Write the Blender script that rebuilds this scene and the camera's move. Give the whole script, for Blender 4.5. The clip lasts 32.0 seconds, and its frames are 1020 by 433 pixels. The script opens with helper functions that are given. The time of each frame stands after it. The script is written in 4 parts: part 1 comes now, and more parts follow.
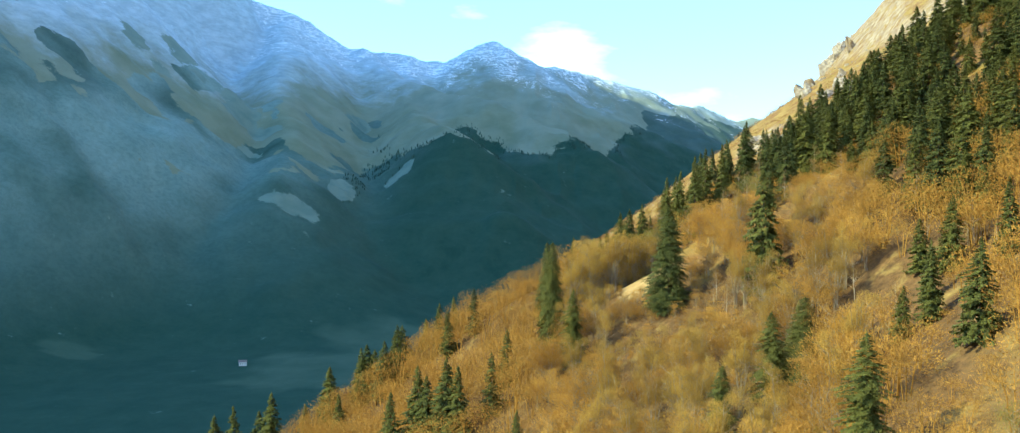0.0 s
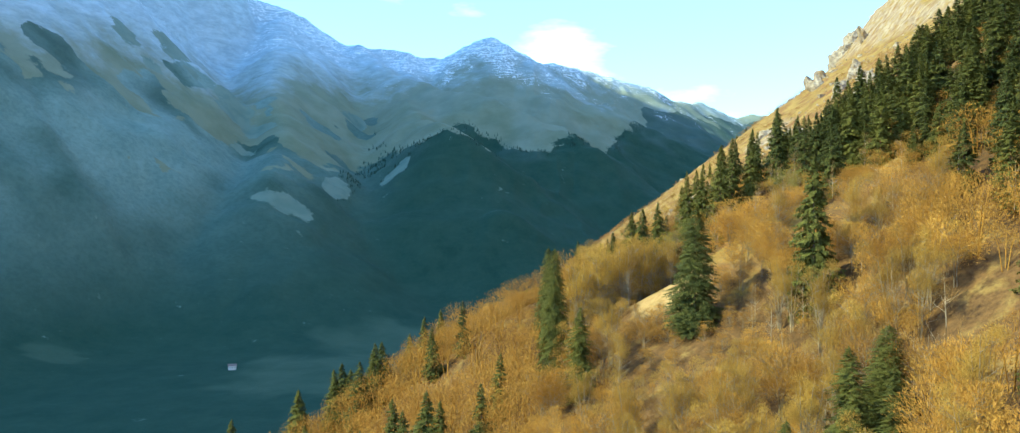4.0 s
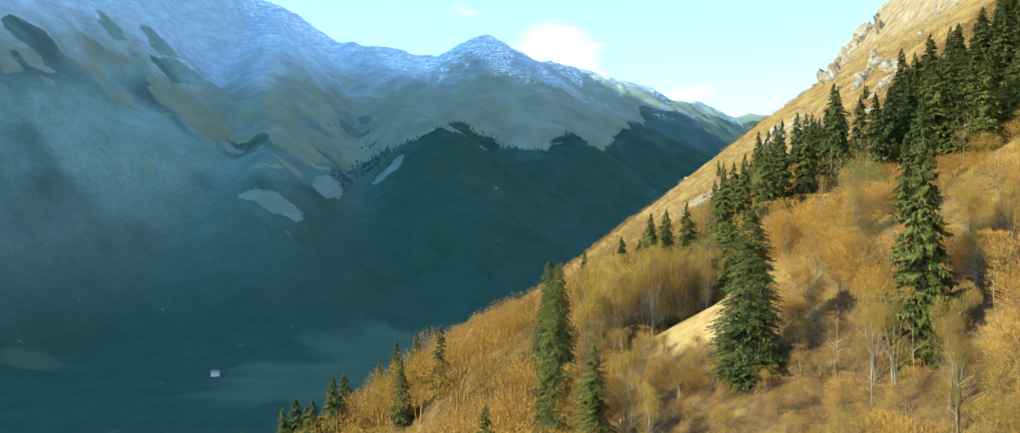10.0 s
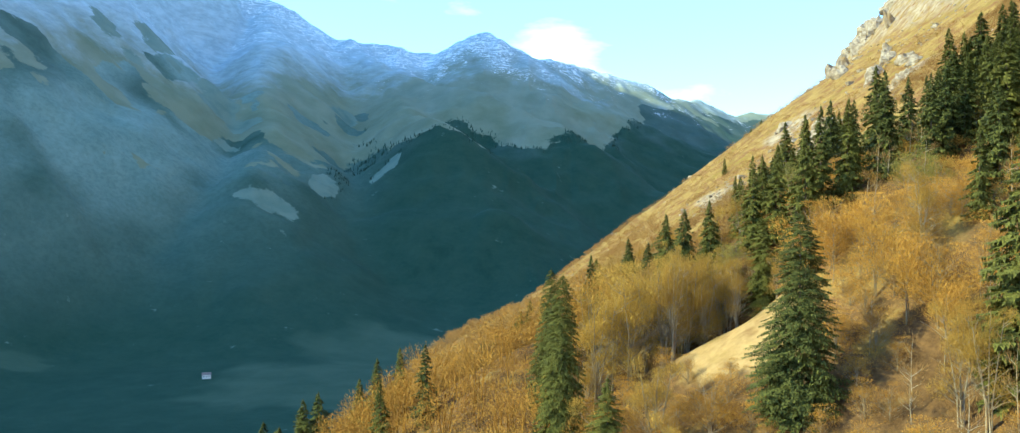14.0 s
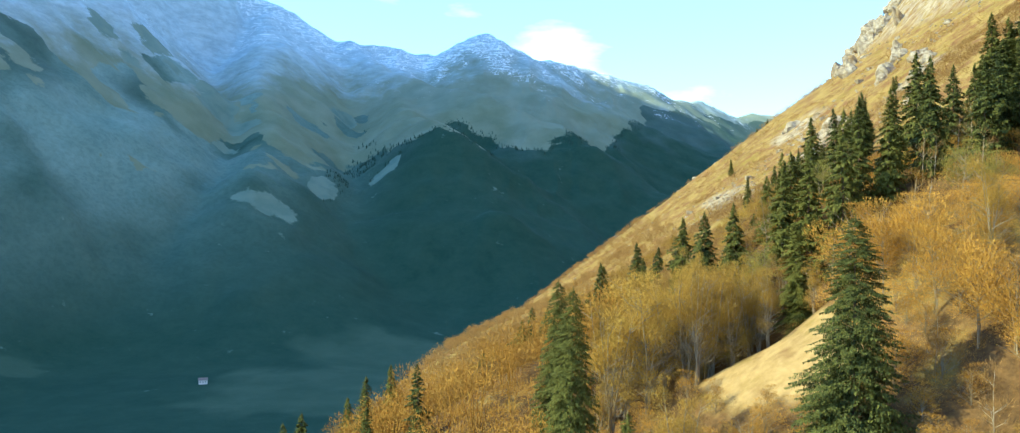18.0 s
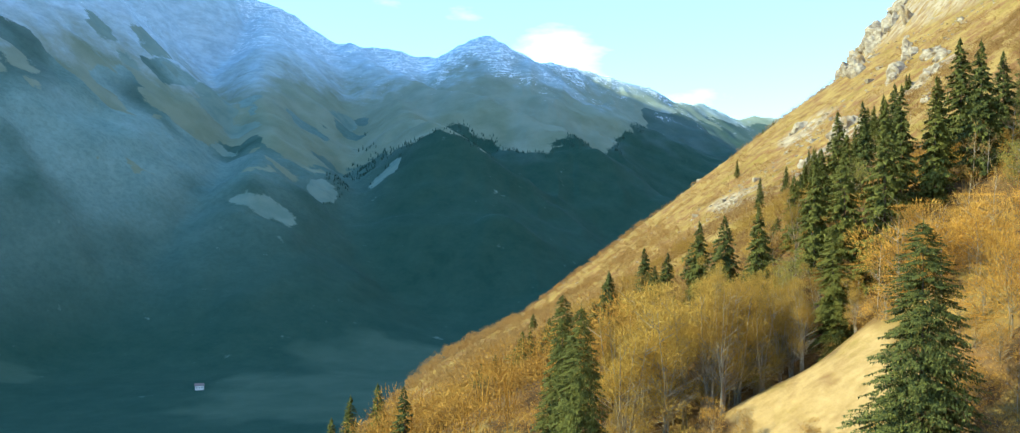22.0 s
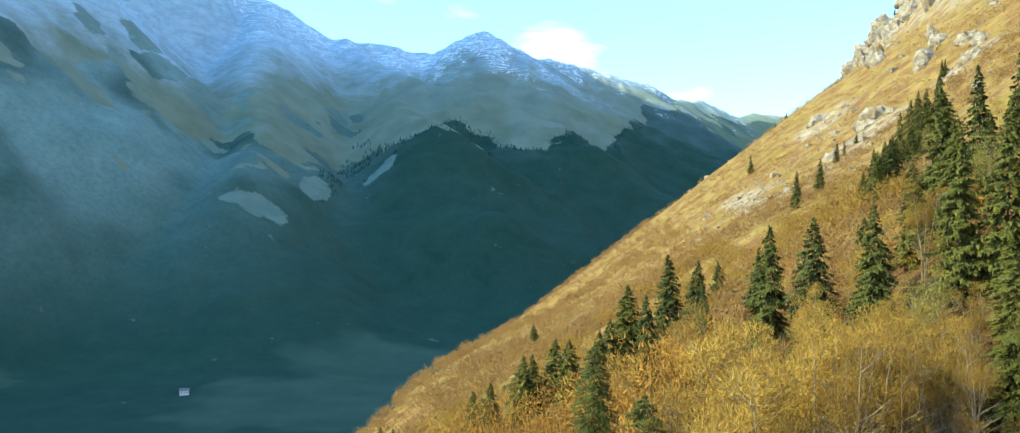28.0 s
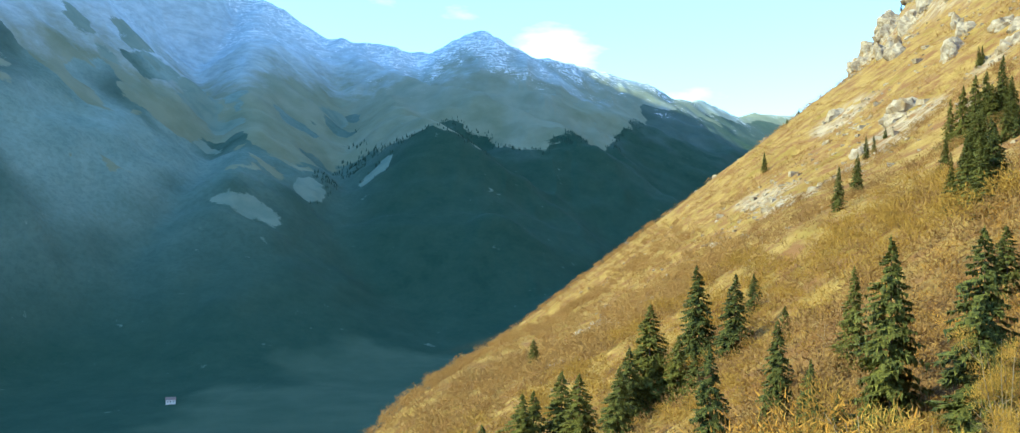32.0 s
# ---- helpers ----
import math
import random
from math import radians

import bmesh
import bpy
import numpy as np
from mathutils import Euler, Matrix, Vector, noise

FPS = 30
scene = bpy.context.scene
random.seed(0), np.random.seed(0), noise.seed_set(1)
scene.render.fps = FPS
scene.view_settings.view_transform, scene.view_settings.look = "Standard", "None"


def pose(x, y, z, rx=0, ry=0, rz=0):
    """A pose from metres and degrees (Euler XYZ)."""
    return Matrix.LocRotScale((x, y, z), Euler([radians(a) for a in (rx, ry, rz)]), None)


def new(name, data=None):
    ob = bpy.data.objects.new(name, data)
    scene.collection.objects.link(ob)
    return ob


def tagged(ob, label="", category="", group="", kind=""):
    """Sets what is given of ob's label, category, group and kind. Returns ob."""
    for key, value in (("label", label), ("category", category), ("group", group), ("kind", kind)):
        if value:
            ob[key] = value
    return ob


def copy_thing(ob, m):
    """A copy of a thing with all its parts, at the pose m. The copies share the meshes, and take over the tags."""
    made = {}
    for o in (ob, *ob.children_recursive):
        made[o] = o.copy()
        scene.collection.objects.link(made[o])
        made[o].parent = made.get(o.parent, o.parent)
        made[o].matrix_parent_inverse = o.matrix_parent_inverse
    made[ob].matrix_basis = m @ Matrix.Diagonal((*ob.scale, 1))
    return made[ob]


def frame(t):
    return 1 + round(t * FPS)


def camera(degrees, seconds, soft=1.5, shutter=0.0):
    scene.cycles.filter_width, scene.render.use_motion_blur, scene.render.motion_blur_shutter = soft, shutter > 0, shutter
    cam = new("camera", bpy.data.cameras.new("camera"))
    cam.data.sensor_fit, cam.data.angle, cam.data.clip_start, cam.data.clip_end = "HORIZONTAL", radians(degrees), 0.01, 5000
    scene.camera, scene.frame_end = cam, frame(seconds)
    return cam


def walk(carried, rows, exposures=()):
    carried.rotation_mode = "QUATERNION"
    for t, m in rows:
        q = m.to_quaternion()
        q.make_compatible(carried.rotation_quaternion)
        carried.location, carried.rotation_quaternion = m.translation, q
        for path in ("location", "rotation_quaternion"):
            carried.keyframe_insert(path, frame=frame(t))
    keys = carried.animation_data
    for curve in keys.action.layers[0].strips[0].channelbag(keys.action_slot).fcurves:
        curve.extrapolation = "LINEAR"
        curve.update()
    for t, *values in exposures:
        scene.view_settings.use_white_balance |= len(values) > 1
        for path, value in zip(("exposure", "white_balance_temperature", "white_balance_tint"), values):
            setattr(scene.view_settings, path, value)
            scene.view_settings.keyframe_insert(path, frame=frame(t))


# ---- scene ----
# The flight: seconds, place in metres, yaw, pitch and roll in degrees.
cam = camera(56.89, 32.0, soft=1.2)
FLIGHT = [
    (0.0, -0.00, 0.00, -0.00, -1.134, -0.807, 0.113),
    (1.0, 0.02, 10.14, 0.02, -1.110, -0.816, 0.078),
    (2.0, 0.12, 20.18, 0.06, -1.093, -0.868, 0.061),
    (3.0, 0.20, 30.07, 0.15, -1.058, -0.898, 0.005),
    (3.5, 0.25, 34.85, 0.19, -1.057, -0.916, -0.024),
    (5.5, 0.38, 53.39, 0.36, -0.990, -0.985, -0.064),
    (6.0, 0.41, 57.81, 0.34, -0.987, -0.999, -0.115),
    (7.0, 0.53, 66.32, 0.30, -0.942, -1.012, -0.064),
    (8.0, 0.60, 74.62, 0.26, -0.913, -0.968, 0.034),
    (9.0, 0.58, 82.50, 0.19, -0.864, -0.960, 0.035),
    (10.0, 0.59, 89.91, 0.11, -0.822, -0.967, 0.048),
    (11.0, 0.62, 96.97, 0.07, -0.799, -0.960, 0.060),
    (12.0, 0.66, 103.71, 0.04, -0.774, -0.957, 0.090),
    (13.0, 0.71, 110.09, 0.03, -0.758, -0.991, 0.113),
    (14.0, 0.77, 115.64, 0.02, -0.749, -1.016, 0.145),
    (14.5, 0.80, 117.96, 0.02, -0.757, -1.005, 0.073),
    (16.5, 0.58, 126.49, 0.11, -0.771, -0.973, -0.045),
    (17.0, 0.50, 128.66, 0.12, -0.781, -0.952, -0.070),
    (18.0, 0.45, 132.86, 0.10, -0.794, -0.899, 0.019),
    (19.0, 0.37, 136.78, 0.06, -0.820, -0.816, 0.030),
    (20.0, 0.41, 140.60, 0.03, -0.838, -0.795, 0.022),
    (21.0, 0.53, 144.78, 0.05, -0.854, -0.744, 0.014),
    (22.0, 0.67, 149.23, 0.01, -0.869, -0.718, -0.005),
    (23.0, 0.78, 154.17, -0.07, -0.854, -0.723, -0.051),
    (24.0, 0.84, 159.85, -0.13, -0.841, -0.807, -0.094),
    (25.0, 0.74, 166.62, -0.20, -0.800, -0.903, -0.075),
    (25.5, 0.66, 170.42, -0.22, -0.779, -0.918, -0.085),
    (27.5, -0.02, 187.30, -0.20, -0.718, -0.875, -0.007),
    (28.0, -0.10, 192.09, -0.10, -0.710, -0.842, 0.026),
    (29.0, 0.11, 202.03, -0.11, -0.686, -0.810, -0.009),
    (30.0, 0.26, 211.84, -0.15, -0.683, -0.805, -0.012),
    (31.0, 0.15, 221.04, -0.14, -0.660, -0.793, -0.067),
    (32.0, 0.00, 230.00, 0.00, -0.632, -0.781, -0.103),
]
walk(cam, [(t, pose(x, y, z, 90 + p, 0, -h) @ pose(0, 0, 0, 0, 0, r)) for t, x, y, z, h, p, r in FLIGHT],
     exposures=[(0.0, 1.1, 4550, -5), (32.0, 1.1, 4550, -5)])

# ---- sky and sun: low afternoon sun from behind and to one side of the flight ----
SUN_EL, SUN_AZ = radians(33), radians(256)   # azimuth clockwise from +y
world = bpy.data.worlds.new("sky")
scene.world = world
world.use_nodes = True
wt = world.node_tree
wt.nodes.clear()
w_out = wt.nodes.new("ShaderNodeOutputWorld")
w_bg = wt.nodes.new("ShaderNodeBackground")
w_sky = wt.nodes.new("ShaderNodeTexSky")
w_sky.sky_type = "NISHITA"
w_sky.sun_disc = False
w_sky.sun_elevation = SUN_EL
w_sky.sun_rotation = SUN_AZ
w_sky.altitude = 900
w_sky.air_density = 1.2
w_sky.dust_density = 0.6
w_sky.ozone_density = 3.5
w_bg.inputs["Strength"].default_value = 0.15
# thin white cloud low over the far ridges
w_tc = wt.nodes.new("ShaderNodeTexCoord")
w_map = wt.nodes.new("ShaderNodeMapping")
w_map.inputs["Scale"].default_value = (3.0, 3.0, 9.0)
w_n = wt.nodes.new("ShaderNodeTexNoise")
w_n.inputs["Scale"].default_value, w_n.inputs["Detail"].default_value, w_n.inputs["Roughness"].default_value = 2.2, 6.0, 0.55
w_sep = wt.nodes.new("ShaderNodeSeparateXYZ")
w_low = wt.nodes.new("ShaderNodeMapRange")
w_low.inputs["From Min"].default_value, w_low.inputs["From Max"].default_value = 0.34, 0.02
w_low.inputs["To Min"].default_value, w_low.inputs["To Max"].default_value = -0.30, 0.08
w_add = wt.nodes.new("ShaderNodeMath")
w_cov = wt.nodes.new("ShaderNodeMapRange")
w_cov.inputs["From Min"].default_value, w_cov.inputs["From Max"].default_value = 0.48, 0.74
w_cov.inputs["To Min"].default_value = 0.18
w_mix = wt.nodes.new("ShaderNodeMix")
w_mix.data_type = "RGBA"
w_mix.inputs[7].default_value = (7.5, 7.9, 8.2, 1)
wt.links.new(w_tc.outputs["Generated"], w_map.inputs["Vector"])
wt.links.new(w_map.outputs[0], w_n.inputs["Vector"])
wt.links.new(w_tc.outputs["Generated"], w_sep.inputs[0])
wt.links.new(w_sep.outputs["Z"], w_low.inputs["Value"])
wt.links.new(w_n.outputs["Fac"], w_add.inputs[0])
wt.links.new(w_low.outputs[0], w_add.inputs[1])
# one soft bank of it stands behind the peak
w_st = wt.nodes.new("ShaderNodeVectorMath")
w_st.operation = "MULTIPLY"
w_st.inputs[1].default_value = (1.0, 1.0, 1.9)
w_ds = wt.nodes.new("ShaderNodeVectorMath")
w_ds.operation = "DISTANCE"
w_ds.inputs[1].default_value = (0.045, 0.987, 0.285)
w_bk = wt.nodes.new("ShaderNodeMapRange")
w_bk.interpolation_type = "SMOOTHSTEP"
w_bk.inputs["From Min"].default_value, w_bk.inputs["From Max"].default_value = 0.10, 0.0
w_bk.inputs["To Min"].default_value, w_bk.inputs["To Max"].default_value = -0.05, 0.15
w_sum = wt.nodes.new("ShaderNodeMath")
wt.links.new(w_tc.outputs["Generated"], w_st.inputs[0])
wt.links.new(w_st.outputs[0], w_ds.inputs[0])
wt.links.new(w_ds.outputs["Value"], w_bk.inputs["Value"])
wt.links.new(w_add.outputs[0], w_sum.inputs[0])
wt.links.new(w_bk.outputs[0], w_sum.inputs[1])
wt.links.new(w_sum.outputs[0], w_cov.inputs["Value"])
wt.links.new(w_cov.outputs[0], w_mix.inputs[0])
wt.links.new(w_sky.outputs[0], w_mix.inputs[6])
wt.links.new(w_mix.outputs[2], w_bg.inputs[0])
wt.links.new(w_bg.outputs[0], w_out.inputs[0])

sun_data = bpy.data.lights.new("sun", "SUN")
sun_data.energy = 5.0
sun_data.angle = radians(0.6)
sun_data.color = (1.0, 0.76, 0.31)
sun = new("sun", sun_data)
sun_dir = Vector((math.sin(SUN_AZ) * math.cos(SUN_EL), math.cos(SUN_AZ) * math.cos(SUN_EL), math.sin(SUN_EL)))
sun.rotation_euler = sun_dir.to_track_quat("Z", "Y").to_euler()

# ---- materials ----
class Mat:
    """A Principled material and short ways to add nodes to it."""

    def __init__(self, name, rough=0.9, spec=0.15):
        self.m = bpy.data.materials.new(name)
        self.m.use_nodes = True
        self.t = self.m.node_tree
        self.b = self.t.nodes["Principled BSDF"]
        self.b.inputs["Roughness"].default_value = rough
        self.b.inputs["Specular IOR Level"].default_value = spec
        self.geo = self.t.nodes.new("ShaderNodeNewGeometry")

    def put(self, socket, value):
        if isinstance(value, bpy.types.NodeSocket):
            self.t.links.new(value, socket)
        else:
            socket.default_value = value

    def noise(self, scale, detail=4.0, rough=0.55, stretch=None, distort=0.0, at=None):
        n = self.t.nodes.new("ShaderNodeTexNoise")
        n.inputs["Scale"].default_value, n.inputs["Detail"].default_value = scale, detail
        n.inputs["Roughness"].default_value, n.inputs["Distortion"].default_value = rough, distort
        v = at or self.geo.outputs["Position"]
        if stretch:
            mp = self.t.nodes.new("ShaderNodeMapping")
            mp.inputs["Scale"].default_value = stretch
            self.t.links.new(v, mp.inputs["Vector"])
            v = mp.outputs[0]
        self.t.links.new(v, n.inputs["Vector"])
        return n.outputs["Fac"]

    def math(self, op, a, b=0.0, clamp=False):
        n = self.t.nodes.new("ShaderNodeMath")
        n.operation, n.use_clamp = op, clamp
        self.put(n.inputs[0], a), self.put(n.inputs[1], b)
        return n.outputs[0]

    def step(self, v, lo, hi):
        n = self.t.nodes.new("ShaderNodeMapRange")
        self.put(n.inputs["Value"], v)
        n.inputs["From Min"].default_value, n.inputs["From Max"].default_value = lo, hi
        return n.outputs[0]

    def mix(self, f, a, b):
        n = self.t.nodes.new("ShaderNodeMix")
        n.data_type = "RGBA"
        self.put(n.inputs[0], f)
        for k, c in ((6, a), (7, b)):
            self.put(n.inputs[k], (*c, 1) if isinstance(c, tuple) else c)
        return n.outputs[2]

    def attr(self, name):
        n = self.t.nodes.new("ShaderNodeAttribute")
        n.attribute_name = name
        return n.outputs["Fac"]

    def island(self):
        return self.geo.outputs["Random Per Island"]

    def object(self):
        return self.t.nodes.new("ShaderNodeObjectInfo").outputs["Random"]

    def bump(self, h, strength, distance):
        n = self.t.nodes.new("ShaderNodeBump")
        n.inputs["Strength"].default_value, n.inputs["Distance"].default_value = strength, distance
        self.t.links.new(h, n.inputs["Height"])
        self.t.links.new(n.outputs[0], self.b.inputs["Normal"])

    def color(self, c):
        self.put(self.b.inputs["Base Color"], (*c, 1) if isinstance(c, tuple) else c)
        return self.m

    def thin(self, share, c=None):
        """Leaves and needles let some light through."""
        tr = self.t.nodes.new("ShaderNodeBsdfTranslucent")
        mx = self.t.nodes.new("ShaderNodeMixShader")
        mx.inputs[0].default_value = share
        src = self.b.inputs["Base Color"]
        if src.is_linked:
            self.t.links.new(src.links[0].from_socket, tr.inputs["Color"])
        else:
            tr.inputs["Color"].default_value = src.default_value
        self.t.links.new(self.b.outputs[0], mx.inputs[1])
        self.t.links.new(tr.outputs[0], mx.inputs[2])
        self.t.links.new(mx.outputs[0], self.t.nodes["Material Output"].inputs["Surface"])
        return self.m


def land_material():
    k = Mat("hillside_and_mountains", 0.95, 0.1)
    # dry grass of the near hillside
    big, mid, fine = k.noise(0.035, 5), k.noise(0.25, 5), k.noise(2.2, 6, 0.65)
    grass = k.mix(k.step(mid, 0.35, 0.65), (0.238, 0.164, 0.045), (0.305, 0.214, 0.066))
    grass = k.mix(k.step(big, 0.5, 0.68), grass, (0.20, 0.145, 0.028))
    grass = k.mix(k.step(fine, 0.52, 0.75), grass, (0.13, 0.072, 0.022))
    # patches of brown brush seen from afar
    scrub = k.noise(0.09, 7, 0.72)
    grass = k.mix(k.step(scrub, 0.46, 0.58), grass, (0.170, 0.092, 0.036))
    # brown leaf litter under the bare trees, its tone darkened to deepen the shade there
    shaded_litter = k.mix(k.step(k.noise(0.9, 6, 0.65), 0.38, 0.62), (0.150, 0.086, 0.031), (0.088, 0.052, 0.022))
    grass = k.mix(k.math("MULTIPLY", k.attr("wooded"), k.step(k.noise(0.14, 5, 0.6), 0.30, 0.46)), grass, shaded_litter)
    sand = k.mix(k.step(k.noise(0.7, 6), 0.35, 0.7), (0.37, 0.255, 0.105), (0.28, 0.185, 0.070))
    near = k.mix(k.math("MULTIPLY", k.attr("sand"), k.step(mid, 0.25, 0.5)), grass, sand)
    stone = k.mix(k.step(k.noise(0.12, 8, 0.65), 0.4, 0.62), (0.34, 0.28, 0.20), (0.20, 0.145, 0.095))
    rocky = k.math("MULTIPLY", k.attr("rock"), k.step(k.noise(0.16, 6, 0.6), 0.38, 0.52))
    near = k.mix(rocky, near, stone)
    # mountains across the valley: pasture, limestone above it, dark woods below, with distance haze put into their
    # pale, cool colours
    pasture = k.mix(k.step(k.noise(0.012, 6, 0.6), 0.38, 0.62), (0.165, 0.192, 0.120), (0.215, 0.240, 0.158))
    # limestone lightened and blued to carry the haze
    hazy_crag = k.mix(k.step(k.noise(0.02, 8, 0.7, stretch=(1, 1, 3.2)), 0.40, 0.62), (0.34, 0.41, 0.45), (0.48, 0.56, 0.60))
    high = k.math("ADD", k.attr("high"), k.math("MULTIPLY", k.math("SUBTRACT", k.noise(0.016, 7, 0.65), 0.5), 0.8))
    far = k.mix(k.step(high, 0.25, 0.75), pasture, hazy_crag)
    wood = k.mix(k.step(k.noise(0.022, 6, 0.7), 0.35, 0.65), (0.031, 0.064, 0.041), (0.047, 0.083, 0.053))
    # haze over the western woods, painted in as a paler teal
    hazed = k.mix(k.step(k.noise(0.018, 6, 0.65), 0.36, 0.64), (0.178, 0.245, 0.208), (0.228, 0.298, 0.252))
    wood = k.mix(k.attr("hazed"), wood, hazed)
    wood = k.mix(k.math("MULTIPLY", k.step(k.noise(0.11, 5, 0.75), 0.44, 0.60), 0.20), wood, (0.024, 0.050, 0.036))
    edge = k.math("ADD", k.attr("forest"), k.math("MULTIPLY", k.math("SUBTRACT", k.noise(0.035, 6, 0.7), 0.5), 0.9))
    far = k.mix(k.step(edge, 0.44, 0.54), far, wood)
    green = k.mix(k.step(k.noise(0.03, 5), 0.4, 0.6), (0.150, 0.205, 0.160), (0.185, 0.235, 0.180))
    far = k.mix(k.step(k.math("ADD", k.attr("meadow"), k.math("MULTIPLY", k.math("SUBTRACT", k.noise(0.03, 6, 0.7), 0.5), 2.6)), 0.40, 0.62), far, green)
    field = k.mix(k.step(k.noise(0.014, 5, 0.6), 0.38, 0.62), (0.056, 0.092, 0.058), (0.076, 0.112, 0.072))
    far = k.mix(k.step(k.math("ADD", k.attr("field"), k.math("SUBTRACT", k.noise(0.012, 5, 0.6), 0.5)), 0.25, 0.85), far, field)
    # thin snow in gullies and along ledges
    gully = k.noise(0.050, 8, 0.72, stretch=(1.8, 1.8, 0.35), distort=0.8)
    ledge = k.noise(0.045, 8, 0.7, stretch=(0.5, 0.5, 5.0), distort=0.5)
    streak = k.math("MAXIMUM", gully, ledge)
    snowy = k.math("ADD", k.math("MULTIPLY", k.attr("snow"), 0.40), streak)
    # besides the streaks, an even pale wash up high stands in for haze
    far = k.mix(k.math("MULTIPLY", k.attr("snow"), 0.16), far, (0.66, 0.70, 0.74))
    far = k.mix(k.step(snowy, 0.855, 0.915), far, (0.82, 0.84, 0.86))
    k.bump(k.math("ADD", fine, k.math("MULTIPLY", mid, 4.0)), 0.7, 0.25)
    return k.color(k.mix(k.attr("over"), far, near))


def needle_material(name, lo, hi):
    k = Mat(name, 0.75, 0.2)
    c = k.mix(k.island(), lo, hi)
    c = k.mix(k.math("MULTIPLY", k.object(), 0.55), c, (hi[0] * 1.25, hi[1] * 1.12, hi[2] * 0.8))
    k.color(c)
    return k.thin(0.05)


def twig_material(name, lo, hi, other):
    k = Mat(name, 0.85, 0.1)
    c = k.mix(k.island(), lo, hi)
    c = k.mix(k.math("MULTIPLY", k.step(k.noise(0.12, 4), 0.42, 0.62), 0.7), c, other)
    c = k.mix(k.math("MULTIPLY", k.object(), 0.75), c, (lo[0] * 0.62, lo[1] * 0.60, lo[2] * 0.72))
    k.color(c)
    return k.thin(0.12)


def bark_material(name, lo, hi):
    k = Mat(name, 0.9, 0.15)
    n = k.noise(3.0, 5, 0.65, stretch=(1, 1, 0.25))
    k.bump(n, 0.6, 0.05)
    return k.color(k.mix(k.step(n, 0.35, 0.65), lo, hi))


def rock_material():
    k = Mat("limestone", 0.9, 0.2)
    a, b = k.noise(0.28, 8, 0.68), k.noise(0.06, 5)
    c = k.mix(k.step(a, 0.4, 0.62), (0.36, 0.31, 0.245), (0.19, 0.145, 0.10))
    c = k.mix(k.step(b, 0.55, 0.72), c, (0.22, 0.145, 0.06))
    k.bump(a, 0.9, 0.5)
    return k.color(c)


M_LAND = land_material()
M_NEEDLE = needle_material("spruce_needles", (0.013, 0.026, 0.011), (0.140, 0.140, 0.025))
# far needles get a flat bluish tone in place of haze
M_FARNEEDLE = needle_material("hazed_distant_conifers", (0.030, 0.066, 0.050), (0.044, 0.082, 0.062))
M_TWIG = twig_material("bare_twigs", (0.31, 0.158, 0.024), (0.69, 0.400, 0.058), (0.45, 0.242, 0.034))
M_HAZEL = twig_material("hazel_twigs", (0.28, 0.166, 0.028), (0.59, 0.384, 0.064), (0.40, 0.250, 0.038))
M_BRUSH = twig_material("hillside_brush", (0.25, 0.152, 0.046), (0.40, 0.252, 0.078), (0.27, 0.150, 0.050))
# twigs in a darker brown, so the gaps between crowns look shaded
M_UNDER_SHADE = twig_material("shaded_undergrowth_twigs", (0.20, 0.112, 0.034), (0.28, 0.170, 0.045), (0.15, 0.080, 0.030))
M_YELLOW = twig_material("yellow_leaves", (0.22, 0.185, 0.035), (0.36, 0.29, 0.062), (0.28, 0.25, 0.055))
M_BARK = bark_material("spruce_bark", (0.085, 0.06, 0.042), (0.16, 0.12, 0.085))
M_PALE = bark_material("pale_bark", (0.17, 0.130, 0.080), (0.35, 0.280, 0.180))
M_BIRCH = bark_material("birch_bark", (0.26, 0.20, 0.13), (0.46, 0.38, 0.26))
M_ROCK = rock_material()

# ---- the lie of the land ----
# One sheet: a steep hillside beside the flight, a deep valley and the mountains across it.
# Contour z = 0 of the hillside swings in and out with y.
C_Y = [-500, -100, 60, 130, 158, 174, 187, 202, 215, 228, 255, 290, 330, 414, 436, 468, 505, 615, 800, 924, 1034, 1131, 1500, 1930, 2050, 2300, 2700, 4800]
C_X = [140, 90, 74, 82, 91, 90, 83, 74, 69, 66, 59, 45, 55, 77, 82, 75, 86, 108, 122, 119, 139, 166, 246, 338, 420, 700, 1250, 3000]
_yy = np.arange(-500.0, 4800.0, 5.0)
_cc = np.interp(_yy, C_Y, C_X)
_k = np.exp(-0.5 * (np.arange(-8, 9) * 5.0 / 13.0) ** 2)
_cc = np.convolve(np.pad(_cc, 8, mode="edge"), _k / _k.sum(), mode="valid")


def contour(y):
    return np.interp(y, _yy, _cc)


def lattice(seed, n=64):
    return np.random.RandomState(seed).rand(n, n) * 2 - 1


def wave(x, y, size, seed, table={}):
    """Smooth value noise, -1 to 1."""
    if seed not in table:
        table[seed] = lattice(seed)
    g = table[seed]
    u, v = x / size, y / size
    i, j = np.floor(u).astype(int), np.floor(v).astype(int)
    a, b = u - i, v - j
    a, b = a * a * (3 - 2 * a), b * b * (3 - 2 * b)
    p, q = i % 64, j % 64
    p1, q1 = (p + 1) % 64, (q + 1) % 64
    return (g[p, q] * (1 - a) + g[p1, q] * a) * (1 - b) + (g[p, q1] * (1 - a) + g[p1, q1] * a) * b


